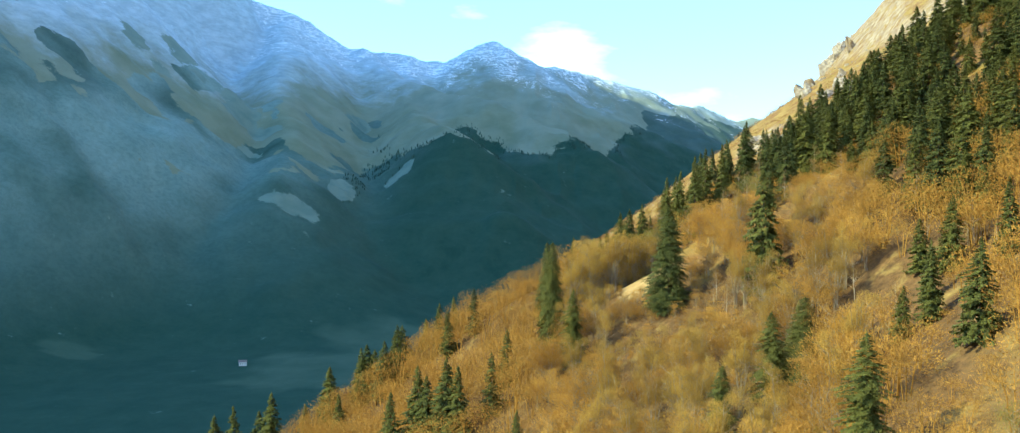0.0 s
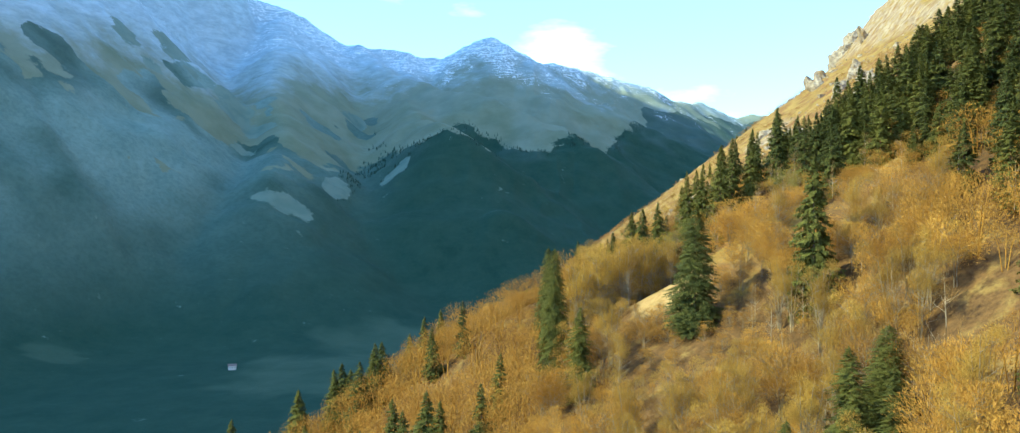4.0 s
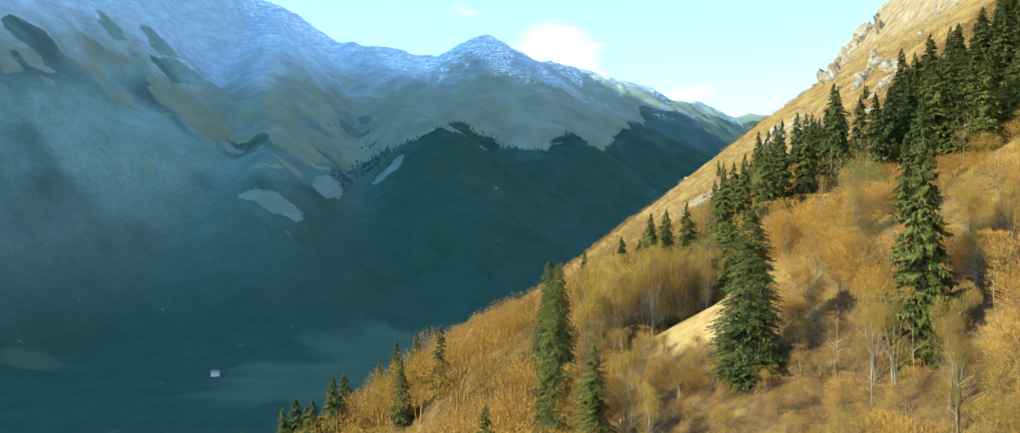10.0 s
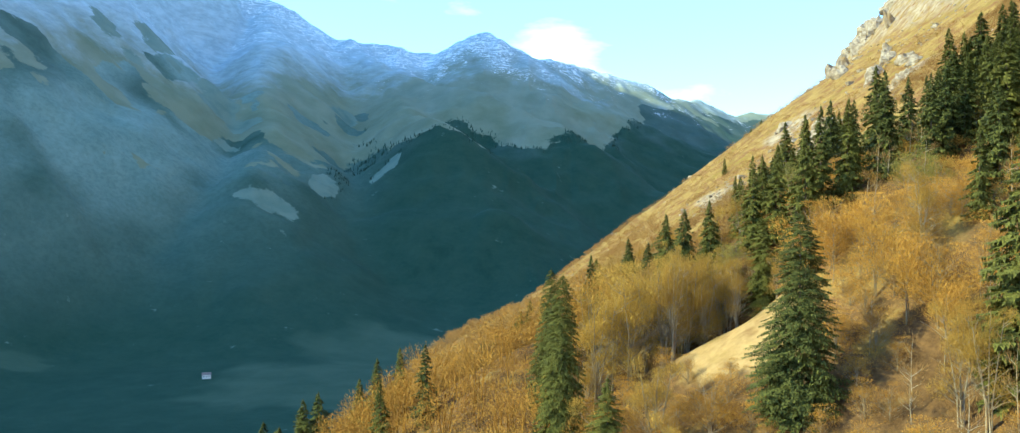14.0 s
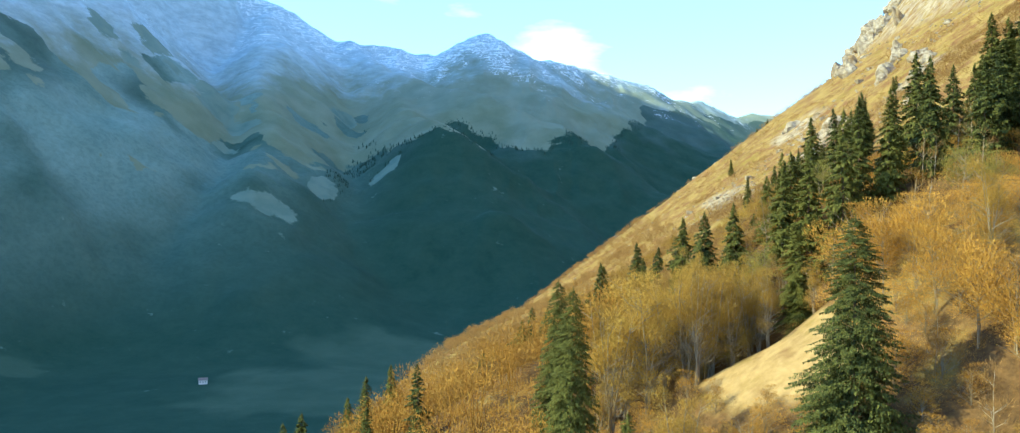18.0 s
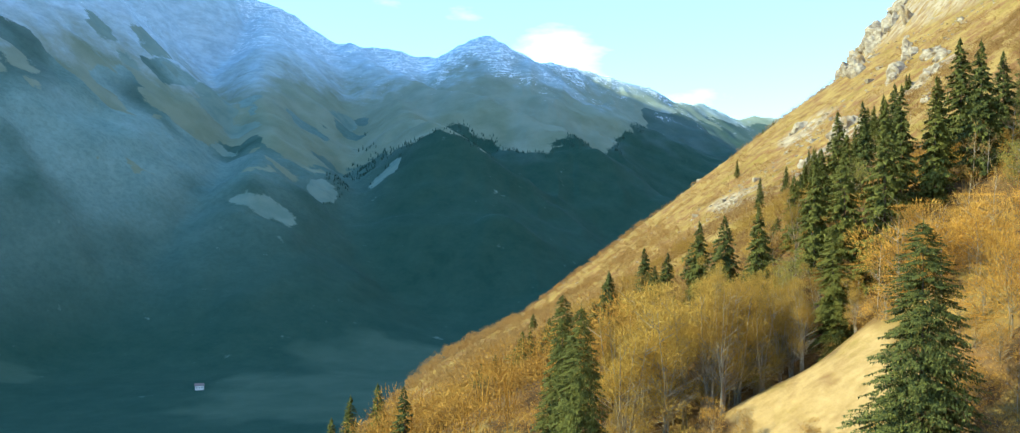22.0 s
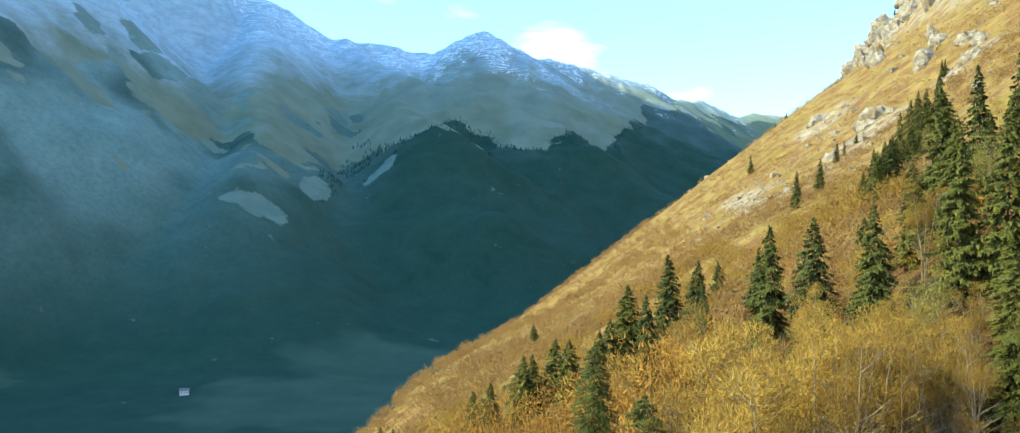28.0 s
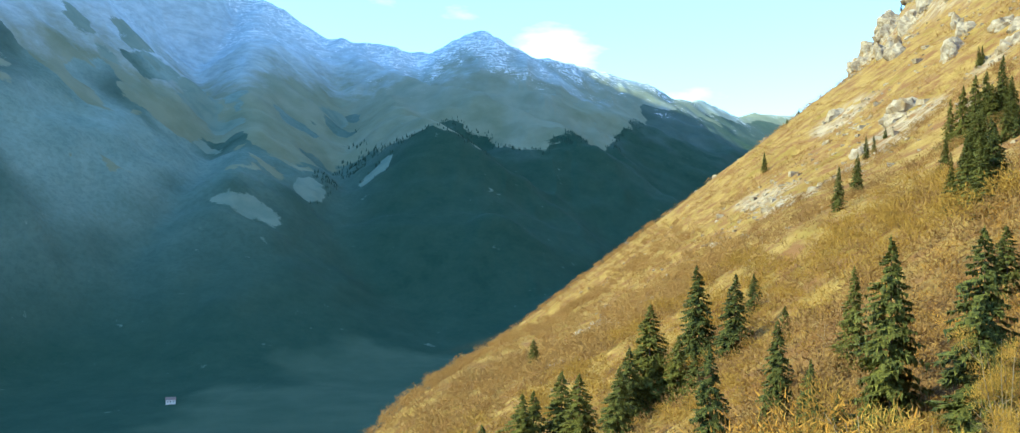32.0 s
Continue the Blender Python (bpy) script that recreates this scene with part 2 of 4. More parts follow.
def fractal(x, y, size, seed, octaves=4, ridged=False):
    s, amp, out = size, 1.0, 0.0
    for o in range(octaves):
        w = wave(x + 17.3 * o, y - 9.1 * o, s, seed + o)
        out = out + amp * ((1 - 2 * np.abs(w)) if ridged else w)
        s, amp = s * 0.5, amp * 0.5
    return out


# Mountain crests: polylines of (x, y, z).
RIDGES = [
    # the great wall of the range, falling towards the pass; its unseen near stretch is added and raised to shade the
    # valley
    [(-2650, -420, 1130), (-2700, 500, 1150), (-2700, 900, 1180), (-2480, 1480, 1500), (-2380, 1690, 1520), (-2080, 2370, 1640), (-1800, 2850, 1290), (-1250, 3400, 880), (-900, 3480, 705), (-640, 3520, 575), (-460, 3560, 535), (-330, 3590, 520), (-230, 3585, 545), (-130, 3580, 598)],
    # the peak and the crest on to the far snow fields
    [(-130, 3580, 604), (120, 3800, 525), (400, 3980, 500), (640, 4200, 448), (900, 4500, 418), (1150, 4650, 412), (1500, 4700, 400), (2600, 4700, 420)],
    # the brown spur with snow gullies
    [(-640, 3500, 570), (-420, 3150, 430), (-190, 2850, 320), (30, 2650, 222), (160, 2500, 120), (250, 2350, -20)],
    # the wooded cone under the peak
    [(-20, 3500, 540), (200, 3330, 345), (290, 3420, 362), (430, 3330, 255), (640, 3200, 110), (800, 3050, -40)],
    # spurs of the wall, running down to the valley
    [(-1800, 2850, 1290), (-1300, 2350, 480), (-900, 1900, 120), (-640, 1600, -90)],
    [(-900, 3480, 705), (-720, 2700, 360), (-560, 2150, 130), (-485, 1780, 5), (-430, 1580, -120)],
    [(-640, 2450, 230), (-420, 2180, 60), (-320, 1980, -60)],
    [(-2380, 1690, 1340), (-1700, 1500, 480), (-1150, 1150, 20), (-800, 1000, -170)],
    # an added ridge out of view above the wall, there only to block the sun from the valley and far slopes
    [(-2650, -420, 1000), (-2650, 300, 1450), (-2650, 700, 1620), (-2500, 1100, 1820), (-2350, 1650, 2150), (-2080, 2370, 2500), (-1830, 2850, 2400), (-1500, 3250, 1900)],
    # a low wooded spur in front of the pass
    [(-460, 3560, 535), (-330, 2700, 250), (-180, 2260, 150), (-60, 2000, -20), (40, 1800, -150)],
]


def smax(a, b, k):
    h = np.clip(0.5 + 0.5 * (a - b) / k, 0, 1)
    return b * (1 - h) + a * h + k * h * (1 - h)


def range_height(x, y):
    out = np.full(np.shape(x), -900.0)
    for n, line in enumerate(RIDGES):
        best = np.full(np.shape(x), -900.0)
        fall = 1.05 if n == 0 else 2.3 if n == 8 else 0.66      # the wall, the unseen sun-blocking ridge, the spurs
        for (ax, ay, az), (bx, by, bz) in zip(line, line[1:]):
            dx, dy = bx - ax, by - ay
            t = np.clip(((x - ax) * dx + (y - ay) * dy) / (dx * dx + dy * dy), 0, 1)
            dist = np.hypot(x - ax - t * dx, y - ay - t * dy)
            best = np.maximum(best, az + t * (bz - az) - fall * np.sqrt(dist * dist + 400) + 13)
        out = smax(out, best, 30.0)
    rough = fractal(x, y, 420, 20, 5, ridged=True) * 26 + fractal(x, y, 60, 30, 3) * 5
    return out + rough * np.clip((out + 260) / 300, 0, 1) - 14


SHOULDERS = [(-40, 625, 42, 72, 23), (-20, 735, 45, 60, 17), (-4, 286, 24, 26, 9), (-36, 318, 24, 30, 3), (43, 379, 15, 15, -10), (47, 319, 9, 9, -6), (31, 300, 11, 15, -7)]


def slope_height(x, y):
    u = x - contour(y)
    z = 0.75 * u + 0.4 * np.maximum(0, u - 180)
    # a gentler bench beside the flight, and a slacker foot below it
    near = np.clip((820 - y) / 320, 0, 1)
    s = np.clip((u + 15) / 60, 0, 1)
    z = z - 12 * near * s * s * (3 - 2 * s) + 0.15 * near * np.maximum(0, -40 - u)
    # a hollow under the tall spruce and a ravine beside the sandy spur
    z = z - 9.5 * np.exp(-((y - 271 + 0.1 * (x - 40)) / 8.5) ** 2) * np.clip((x - 6) / 18, 0, 1) * np.clip((66 - x) / 18, 0, 1)
    z = z - 6.5 * np.exp(-((x - 55) / 18) ** 2 - ((y - 210) / 18) ** 2)
    # shoulders that swell out of its lower flank
    for sx, sy, a, b, rise in SHOULDERS:
        z = z + rise * np.exp(-((x - sx) / a) ** 2 - ((y - sy) / b) ** 2)
    z = z + fractal(x, y, 46, 3, 3) * 2.4 + fractal(x, y, 9, 8, 3) * 0.45
    z = z + np.clip((u - 90) / 250, 0, 1) * (fractal(x, y, 130, 12, 4, ridged=True) * 13)
    return z


def land(x, y):
    x, y = np.asarray(x, float), np.asarray(y, float)
    floor = -222 + 0.012 * (y - 1200) + fractal(x, y, 300, 40, 3) * 5
    far = range_height(x, y)
    soft = 30 + 60 * np.clip((-110 - np.maximum(far, floor)) / 70, 0, 1) * np.clip((-60 - slope_height(x, y)) / 60, 0, 1)
    return smax(smax(slope_height(x, y), floor, 40.0), far, soft)


def spaced(start, marks):
    """Steps that grow: marks are (up to, step)."""
    out = [start]
    for end, step in marks:
        while out[-1] < end:
            out.append(out[-1] + step)
    return np.array(out)


GX = spaced(-2900, [(-1400, 26), (-500, 16), (-60, 9), (-10, 3), (120, 1.3), (190, 2.6), (420, 7), (900, 16), (3000, 90)])
GY = spaced(-420, [(0, 26), (100, 6), (330, 1.5), (480, 2.6), (720, 4.5), (1200, 8), (2000, 13), (4000, 15), (4800, 24)])


def build_land():
    X, Y = np.meshgrid(GX, GY)
    Z = land(X, Y)
    nx, ny = len(GX), len(GY)
    co = np.stack([X, Y, Z], -1).reshape(-1, 3)
    i = np.arange(nx - 1)[None, :] + nx * np.arange(ny - 1)[:, None]
    quads = np.stack([i, i + 1, i + 1 + nx, i + nx], -1).reshape(-1, 4)
    me = bpy.data.meshes.new("ground")
    me.vertices.add(len(co))
    me.vertices.foreach_set("co", co.ravel())
    me.loops.add(quads.size)
    me.loops.foreach_set("vertex_index", quads.ravel().astype(np.int32))
    me.polygons.add(len(quads))
    me.polygons.foreach_set("loop_start", np.arange(0, quads.size, 4, dtype=np.int32))
    me.polygons.foreach_set("use_smooth", np.ones(len(quads), bool))
    me.update(calc_edges=True)
    for name, v in covers(X, Y, Z).items():
        me.attributes.new(name, "FLOAT", "POINT").data.foreach_set("value", np.ascontiguousarray(v, dtype=np.float32).ravel())
    return me


def ellipses(x, y, spots, wobble=0.35):
    """1 inside any of the spots (x, y, half width, half depth), with wavering edges."""
    out = np.zeros(np.shape(x))
    w = fractal(x, y, 60, 60, 3) * wobble
    for sx, sy, a, b in spots:
        r = np.hypot((x - sx) / a, (y - sy) / b) + w
        out = np.maximum(out, np.clip((1.15 - r) / 0.3, 0, 1))
    return out


# open meadows across the valley, fields on its floor, bare sandy ground and scree on the hillside
MEADOWS = [(-480, 1812, 40, 24), (-440, 1828, 34, 16), (-409, 2050, 24, 42), (-291, 2225, 17, 44), (-318, 2200, 20, 38), (-647, 2164, 25, 20), (-915, 2178, 31, 36), (-848, 2170, 28, 24), (-717, 2361, 40, 90), (-646, 2281, 33, 34), (-867, 2347, 28, 90), (-504, 2796, 37, 90), (-803, 2299, 18, 24)]
FIELDS = [(-190, 1240, 185, 150), (-140, 1440, 170, 140), (-640, 1290, 34, 30)]
SAND = [(30, 252, 5.5, 8), (36, 254, 5, 8), (27, 257, 3, 5), (35, 244, 5, 6), (31, 246, 4, 4)]
SCREE = [(165, 640, 16, 22), (150, 612, 9, 10), (207, 632, 14, 14), (110, 622, 8, 30), (130, 610, 8, 14), (193, 800, 14, 26), (100, 560, 7, 18), (34, 640, 10, 14), (120, 700, 9, 40)]


def covers(X, Y, Z):
    dx, dy = np.gradient(Z, axis=1) / np.gradient(X, axis=1), np.gradient(Z, axis=0) / np.gradient(Y, axis=0)
    steep = np.hypot(dx, dy)
    over = np.clip((slope_height(X, Y) - range_height(X, Y)) / 25 + 0.5, 0, 1) * np.clip((Z + 216) / 12, 0, 1)
    across = 1 - over
    patchy = fractal(X, Y, 190, 70, 4)
    # the tree line, higher on the wooded cone, broken by pasture on the great wall
    line = 172 + 55 * fractal(X, Y, 170, 80, 4) + 130 * np.clip((-X - 330) / 160, 0, 1) * fractal(X, Y, 75, 81, 3) + np.clip((X - 230) * 0.8, 0, 190) + np.clip((-X - 330) * 0.40, 0, 150)
    meadow = ellipses(X, Y, MEADOWS)
    field = ellipses(X, Y, FIELDS, 0.2) * (Z < -150)
    west = np.clip((-X - 330) / 160, 0, 1)
    gaps = np.clip(0.50 + 1.2 * fractal(X, Y, 120, 71, 4) + np.clip((70 - Z) / 110, 0, 1.2) + np.clip((2150 - Y) / 200, 0, 1.5), 0, 1)
    forest = np.clip((line - Z) / (50 + 50 * west), 0, 1) * (1 - west + west * gaps) * across
    # where haze is painted over the woods: westward, stronger with height
    hazed = np.clip((-X - 250) / 450, 0, 1) * np.clip((Z + 190) / 240, 0, 1) * np.clip(0.80 + 0.7 * fractal(X, Y, 130, 72, 4) * np.clip((Z + 60) / 100, 0, 1), 0.12, 1)
    high = np.clip((Z - 190 - np.clip((X + 700) * 0.35, 0, 120) + 70 * patchy) / 330, 0, 1) * across
    snow = np.clip((Z - 160 + 110 * fractal(X, Y, 90, 90, 4)) / 520, 0, 0.74) * across * np.clip(1.15 - 0.35 * np.abs(steep - 0.6), 0, 1)
    snow = np.clip(snow + 0.15 * np.clip((Y - 3250) / 300, 0, 1) * np.clip((Z - 130) / 120, 0, 1) * across, 0, 0.85)
    rock = np.clip((steep - 0.98) / 0.3, 0, 1) * over * (Z > 60)
    rock = np.maximum(rock, ellipses(X, Y, SCREE) * over)
    # litter also covers the tall spruce's cast shadow, to darken it
    wooded = over * np.clip((345 - Y) / 30, 0, 1) * (1 - ellipses(X, Y, SAND)) * np.clip((0.62 * Y - X) / 20, 0, 1) * (1 - np.clip((X - 38) / 8, 0, 1) * np.clip((Y - 237) / 8, 0, 1) * np.clip((268 - Y) / 10, 0, 1))
    return {"over": over, "forest": forest, "hazed": hazed, "high": high, "snow": snow, "rock": rock, "meadow": meadow * across, "field": field * across,
            "wooded": wooded, "sand": ellipses(X, Y, SAND)}


ground = new("ground", build_land())
tagged(ground, "steep dry-grass hillside above a wooded valley and snowy mountains", "hillside", kind="structure")
ground.data.materials.append(M_LAND)

# ---- rocks and the house on the valley floor ----
def outcrop(seed, w, d, h):
    """A craggy block of bedded limestone."""
    rng = random.Random(seed)
    bm = bmesh.new()
    bmesh.ops.create_icosphere(bm, subdivisions=3, radius=1.0)
    off = Vector((rng.uniform(-50, 50), rng.uniform(-50, 50), rng.uniform(-50, 50)))
    for v in bm.verts:
        p = v.co.copy()
        c = noise.cell_vector(p * 1.7 + off)
        k = 1 + 0.35 * noise.noise(p * 1.3 + off) + 0.22 * noise.noise(p * 3.4 + off) + 0.30 * (c.x - 0.5)
        p *= k
        bed = 0.22
        p.z = 0.25 * p.z + 0.75 * bed * round(p.z / bed)
        v.co = Vector((p.x * w * 0.5, p.y * d * 0.5, p.z * h * 0.5))
    me = bpy.data.meshes.new("rock_outcrop")
    bm.to_mesh(me)
    bm.free()
    me.materials.append(M_ROCK)
    return me


# x, y, width, height
CRAGS = [(650, 1886, 57, 34), (491, 1495, 35, 22), (517, 1623, 29, 24), (498, 1611, 29, 24), (331, 1033, 22, 14), (314, 922, 11, 21), (269, 811, 11, 12), (235, 742, 14, 12),
         (228, 676, 12, 8), (271, 913, 14, 14), (262, 911, 12, 14), (178, 666, 15, 9), (172, 664, 12, 6), (146, 637, 7, 6), (195, 814, 14, 8), (610, 1880, 45, 32),
         (585, 1870, 38, 30), (700, 1895, 60, 26), (108, 621, 4, 3), (34, 644, 9, 4), (133, 608, 6, 4), (208, 632, 10, 6),
         (311, 985, 20, 18), (322, 975, 18, 15), (250, 760, 13, 9), (231, 735, 12, 10), (222, 716, 10, 8), (254, 866, 15, 12), (224, 655, 11, 6)]
rng = random.Random(14)
for i, (x, y, w, h) in enumerate(CRAGS):
    ob = new("rock_outcrop", outcrop(i, w, w * 0.9, h * 1.5))
    ob.location = (x, y, float(land(x, y)) - (0.35 if y > 1800 else 0.22) * h)
    ob.rotation_euler = (rng.uniform(-0.15, 0.15), rng.uniform(-0.5, -0.2), rng.uniform(-0.5, 0.5))
    tagged(ob, "pale weathered limestone outcrop on the slope", "rock", "limestone outcrops")


# loose stones on the upper slope
def stones(count):
    rng = random.Random(15)
    cube = [(-1, -1, -1), (1, -1, -1), (1, 1, -1), (-1, 1, -1), (-1, -1, 1), (1, -1, 1), (1, 1, 1), (-1, 1, 1)]
    faces = [(0, 3, 2, 1), (4, 5, 6, 7), (0, 1, 5, 4), (1, 2, 6, 5), (2, 3, 7, 6), (3, 0, 4, 7)]
    V, F = [], []
    while len(F) < count * 6:
        y = 360 + 900 * rng.random()
        x = float(contour(y)) + rng.uniform(-90, 190)
        if rng.random() > 0.12 + 0.5 * float(fractal(np.array(x), np.array(y), 70, 58, 3)) + 0.8 * float(ellipses(np.array(x), np.array(y), SCREE)):
            continue
        z, r = float(land(x, y)), rng.uniform(0.2, 0.65) * (1 + y / 900) * (2.2 if rng.random() < 0.08 else 1)
        a, n = rng.uniform(0, 6.28), len(V)
        for cx, cy, cz in cube:
            k = r * rng.uniform(0.6, 1.1)
            px, py, pz = cx * k * 1.1, cy * k, cz * k * 0.6
            V.append((x + px * math.cos(a) - py * math.sin(a), y + px * math.sin(a) + py * math.cos(a), z + pz + 0.1 * r))
        F += [tuple(n + q for q in f) for f in faces]
    me = bpy.data.meshes.new("stones")
    me.from_pydata(V, [], F)
    me.materials.append(M_ROCK)
    return tagged(new("stones", me), "pale loose limestone blocks on dry grass", "stones", kind="stuff")


stones(1300)


def box(bm, x0, x1, y0, y1, z0, z1):
    bmesh.ops.create_cube(bm, size=1, matrix=Matrix.Translation(((x0 + x1) / 2, (y0 + y1) / 2, (z0 + z1) / 2)) @ Matrix.Diagonal((x1 - x0, y1 - y0, z1 - z0, 1)))


def part(name, bm, mat, parent):
    me = bpy.data.meshes.new(name)
    bm.to_mesh(me)
    bm.free()
    me.materials.append(mat)
    ob = new(name, me)
    ob.parent = parent
    return ob


M_WALL = Mat("white_plaster", 0.9, 0.2).color((0.78, 0.76, 0.72))
M_ROOF = Mat("grey_roof", 0.8, 0.2).color((0.22, 0.18, 0.16))
M_GLASS = Mat("dark_glass", 0.15, 0.5).color((0.03, 0.035, 0.04))


def make_house(x, y, turn):
    house = new("house")
    bm = bmesh.new()
    box(bm, -5, 5, -3.5, 3.5, -1.5, 5)
    part("wall", bm, M_WALL, house)
    bm = bmesh.new()
    pts = [bm.verts.new(p) for p in ((-5.6, -4.2, 4.9), (5.6, -4.2, 4.9), (5.6, 4.2, 4.9), (-5.6, 4.2, 4.9), (-5.6, 0, 7.6), (5.6, 0, 7.6))]
    for f in ((0, 1, 5, 4), (2, 3, 4, 5), (0, 4, 3), (1, 2, 5), (3, 2, 1, 0)):
        bm.faces.new([pts[i] for i in f])
    part("roof", bm, M_ROOF, house)
    for wx in (-3, 0, 3):
        bm = bmesh.new()
        box(bm, wx - 0.5, wx + 0.5, -3.56, -3.46, 2.2, 3.6)
        part("window", bm, M_GLASS, house)
    house.location = (x, y, float(land(x, y)))
    house.rotation_euler = (0, 0, turn)
    return tagged(house, "small white house with a grey roof on valley meadow", "house")


make_house(-384, 1256, 0.3)

# ---- plants ----
def soup(name, verts, faces, mat):
    """A mesh from arrays of vertices and triangles."""
    me = bpy.data.meshes.new(name)
    verts, faces = np.asarray(verts, np.float32), np.asarray(faces, np.int32)
    me.vertices.add(len(verts))
    me.vertices.foreach_set("co", verts.ravel())
    me.loops.add(faces.size)
    me.loops.foreach_set("vertex_index", faces.ravel())
    me.polygons.add(len(faces))
    me.polygons.foreach_set("loop_start", np.arange(0, faces.size, 3, dtype=np.int32))
    me.update(calc_edges=True)
    me.materials.append(mat)
    return me


class Soup:
    def __init__(self):
        self.v, self.f, self.n = [], [], 0

    def tri(self, a, b, c):
        self.v += [a, b, c]
        self.f.append((self.n, self.n + 1, self.n + 2))
        self.n += 3

    def tube(self, points, radii, sides=5):
        """A tapered stem through the points."""
        rings = []
        for i, (p, r) in enumerate(zip(points, radii)):
            d = Vector(points[min(i + 1, len(points) - 1)]) - Vector(points[max(i - 1, 0)])
            q = d.to_track_quat("Z", "Y")
            ring = []
            for k in range(sides):
                a = 2 * math.pi * k / sides
                self.v.append(tuple(Vector(p) + q @ Vector((r * math.cos(a), r * math.sin(a), 0))))
                ring.append(self.n)
                self.n += 1
            rings.append(ring)
        for lo, hi in zip(rings, rings[1:]):
            for k in range(sides):
                a, b, c, d = lo[k], lo[(k + 1) % sides], hi[(k + 1) % sides], hi[k]
                self.f += [(a, b, c), (a, c, d)]
        return rings

    def arrays(self):
        return np.array(self.v, np.float32).reshape(-1, 3), np.array(self.f, np.int32).reshape(-1, 3)

    def mesh(self, name, mat):
        return soup(name, *self.arrays(), mat)


def spruce_crown(seed, H, slim, gap, boughs, sprays, taper):
    """Drooping boughs all the way up, each hung with short shaggy branchlets: vertices and triangles."""
    d = np.random.RandomState(seed)
    R = slim * H
    size = R * 0.60 / math.sqrt(boughs * sprays / 100.0)
    q = ((np.arange(boughs) + d.rand(boughs)) / boughs) ** 1.12
    a = d.uniform(0, 6.2832, boughs)
    r = R * np.minimum(1.0, 1.1 * (1 - q) ** taper) * np.minimum(1.0, 0.75 + 1.4 * q) + 0.06
    L = r * d.uniform(0.80 - 0.8 * gap, 1.08 + 0.3 * gap, boughs)
    for k in range(18):     # bulges and hollows in the outline
        la, lq, lk = d.uniform(0, 6.28), d.uniform(0.05, 0.9), d.uniform(-0.18 - gap, 0.10 + gap)
        L = L * (1 + lk * np.exp(-((q - lq) / 0.06) ** 2) * np.maximum(0, np.cos(a - la)))
    L = np.where(d.rand(boughs) < gap * (1 - q), 0.5 * L, L)
    droop = d.uniform(0.3, 0.68, boughs) - 0.7 * np.maximum(0, q - 0.6)
    q, a, L, droop = (np.repeat(v, sprays) for v in (q, a, L, droop))
    n = len(q)
    t = 0.25 + 0.75 * ((np.tile(np.arange(sprays), boughs) + d.rand(n)) / sprays) ** 0.75
    off = d.uniform(-0.30, 0.30, n) * L * (1.22 - t)
    z = H * (0.05 + 0.94 * q) - L * (droop * t + 0.16 * t * t - 0.2 * t ** 3)
    p = np.stack([np.cos(a) * L * t - np.sin(a) * off, np.sin(a) * L * t + np.cos(a) * off, z], -1)
    g = a + d.normal(0, 0.55, n)
    zero = np.zeros(n)
    out, side, up = np.stack([np.cos(g), np.sin(g), zero], -1), np.stack([-np.sin(g), np.cos(g), zero], -1), np.array([0, 0, 1.0])
    k = (size * d.uniform(0.6, 1.4, n) * (1.15 - 0.75 * q * q))[:, None]
    u = lambda lo, hi: d.uniform(lo, hi, n)[:, None]
    # a hanging branchlet, and the twig over it that reaches outward
    hang = [p - side * k * 0.6, p + side * k * 0.6 + up * u(-0.2, 0.3) * k, p + out * k * u(0.15, 0.7) - up * k * u(0.8, 2.0) + side * k * u(-0.5, 0.5)]
    over = [p - out * k * 0.8 + side * k * 0.35, p - out * k * 0.6 - side * k * 0.45 + up * 0.15 * k, p + out * k * u(0.9, 2.0) + up * k * u(-0.8, 0.1)]
    v = np.concatenate([np.stack(hang, 1), np.stack(over, 1)]).reshape(-1, 3)
    # the leading shoot
    c = 1.57 * np.arange(4)
    shoot = np.stack([np.stack([0.13 * np.cos(c), 0.13 * np.sin(c), 0 * c + 0.95 * H], -1), np.stack([0.13 * np.cos(c + 1.5), 0.13 * np.sin(c + 1.5), 0 * c + 0.95 * H], -1), np.stack([0 * c, 0 * c, 0 * c + 1.01 * H], -1)], 1).reshape(-1, 3)
    v = np.concatenate([v, shoot])
    return v, np.arange(len(v)).reshape(-1, 3)


def spruce_trunk(H):
    s = Soup()
    s.tube([(0, 0, -1.2), (0, 0, 0.1 * H), (0.03, 0, 0.5 * H), (0, 0.02, 0.9 * H)], [0.015 * H, 0.012 * H, 0.007 * H, 0.02], 7)
    return s


def make_spruce(seed, slim, gap, boughs, sprays, label, taper=0.78):
    H = 18.0
    root = new("spruce")
    trunk = new("trunk", spruce_trunk(H).mesh("spruce_trunk", M_BARK))
    crown = new("crown", soup("spruce_crown", *spruce_crown(seed, H, slim, gap, boughs, sprays, taper), M_NEEDLE))
    trunk.parent = crown.parent = root
    tagged(root, label, "spruce tree", "spruces on the hillside")
    return root


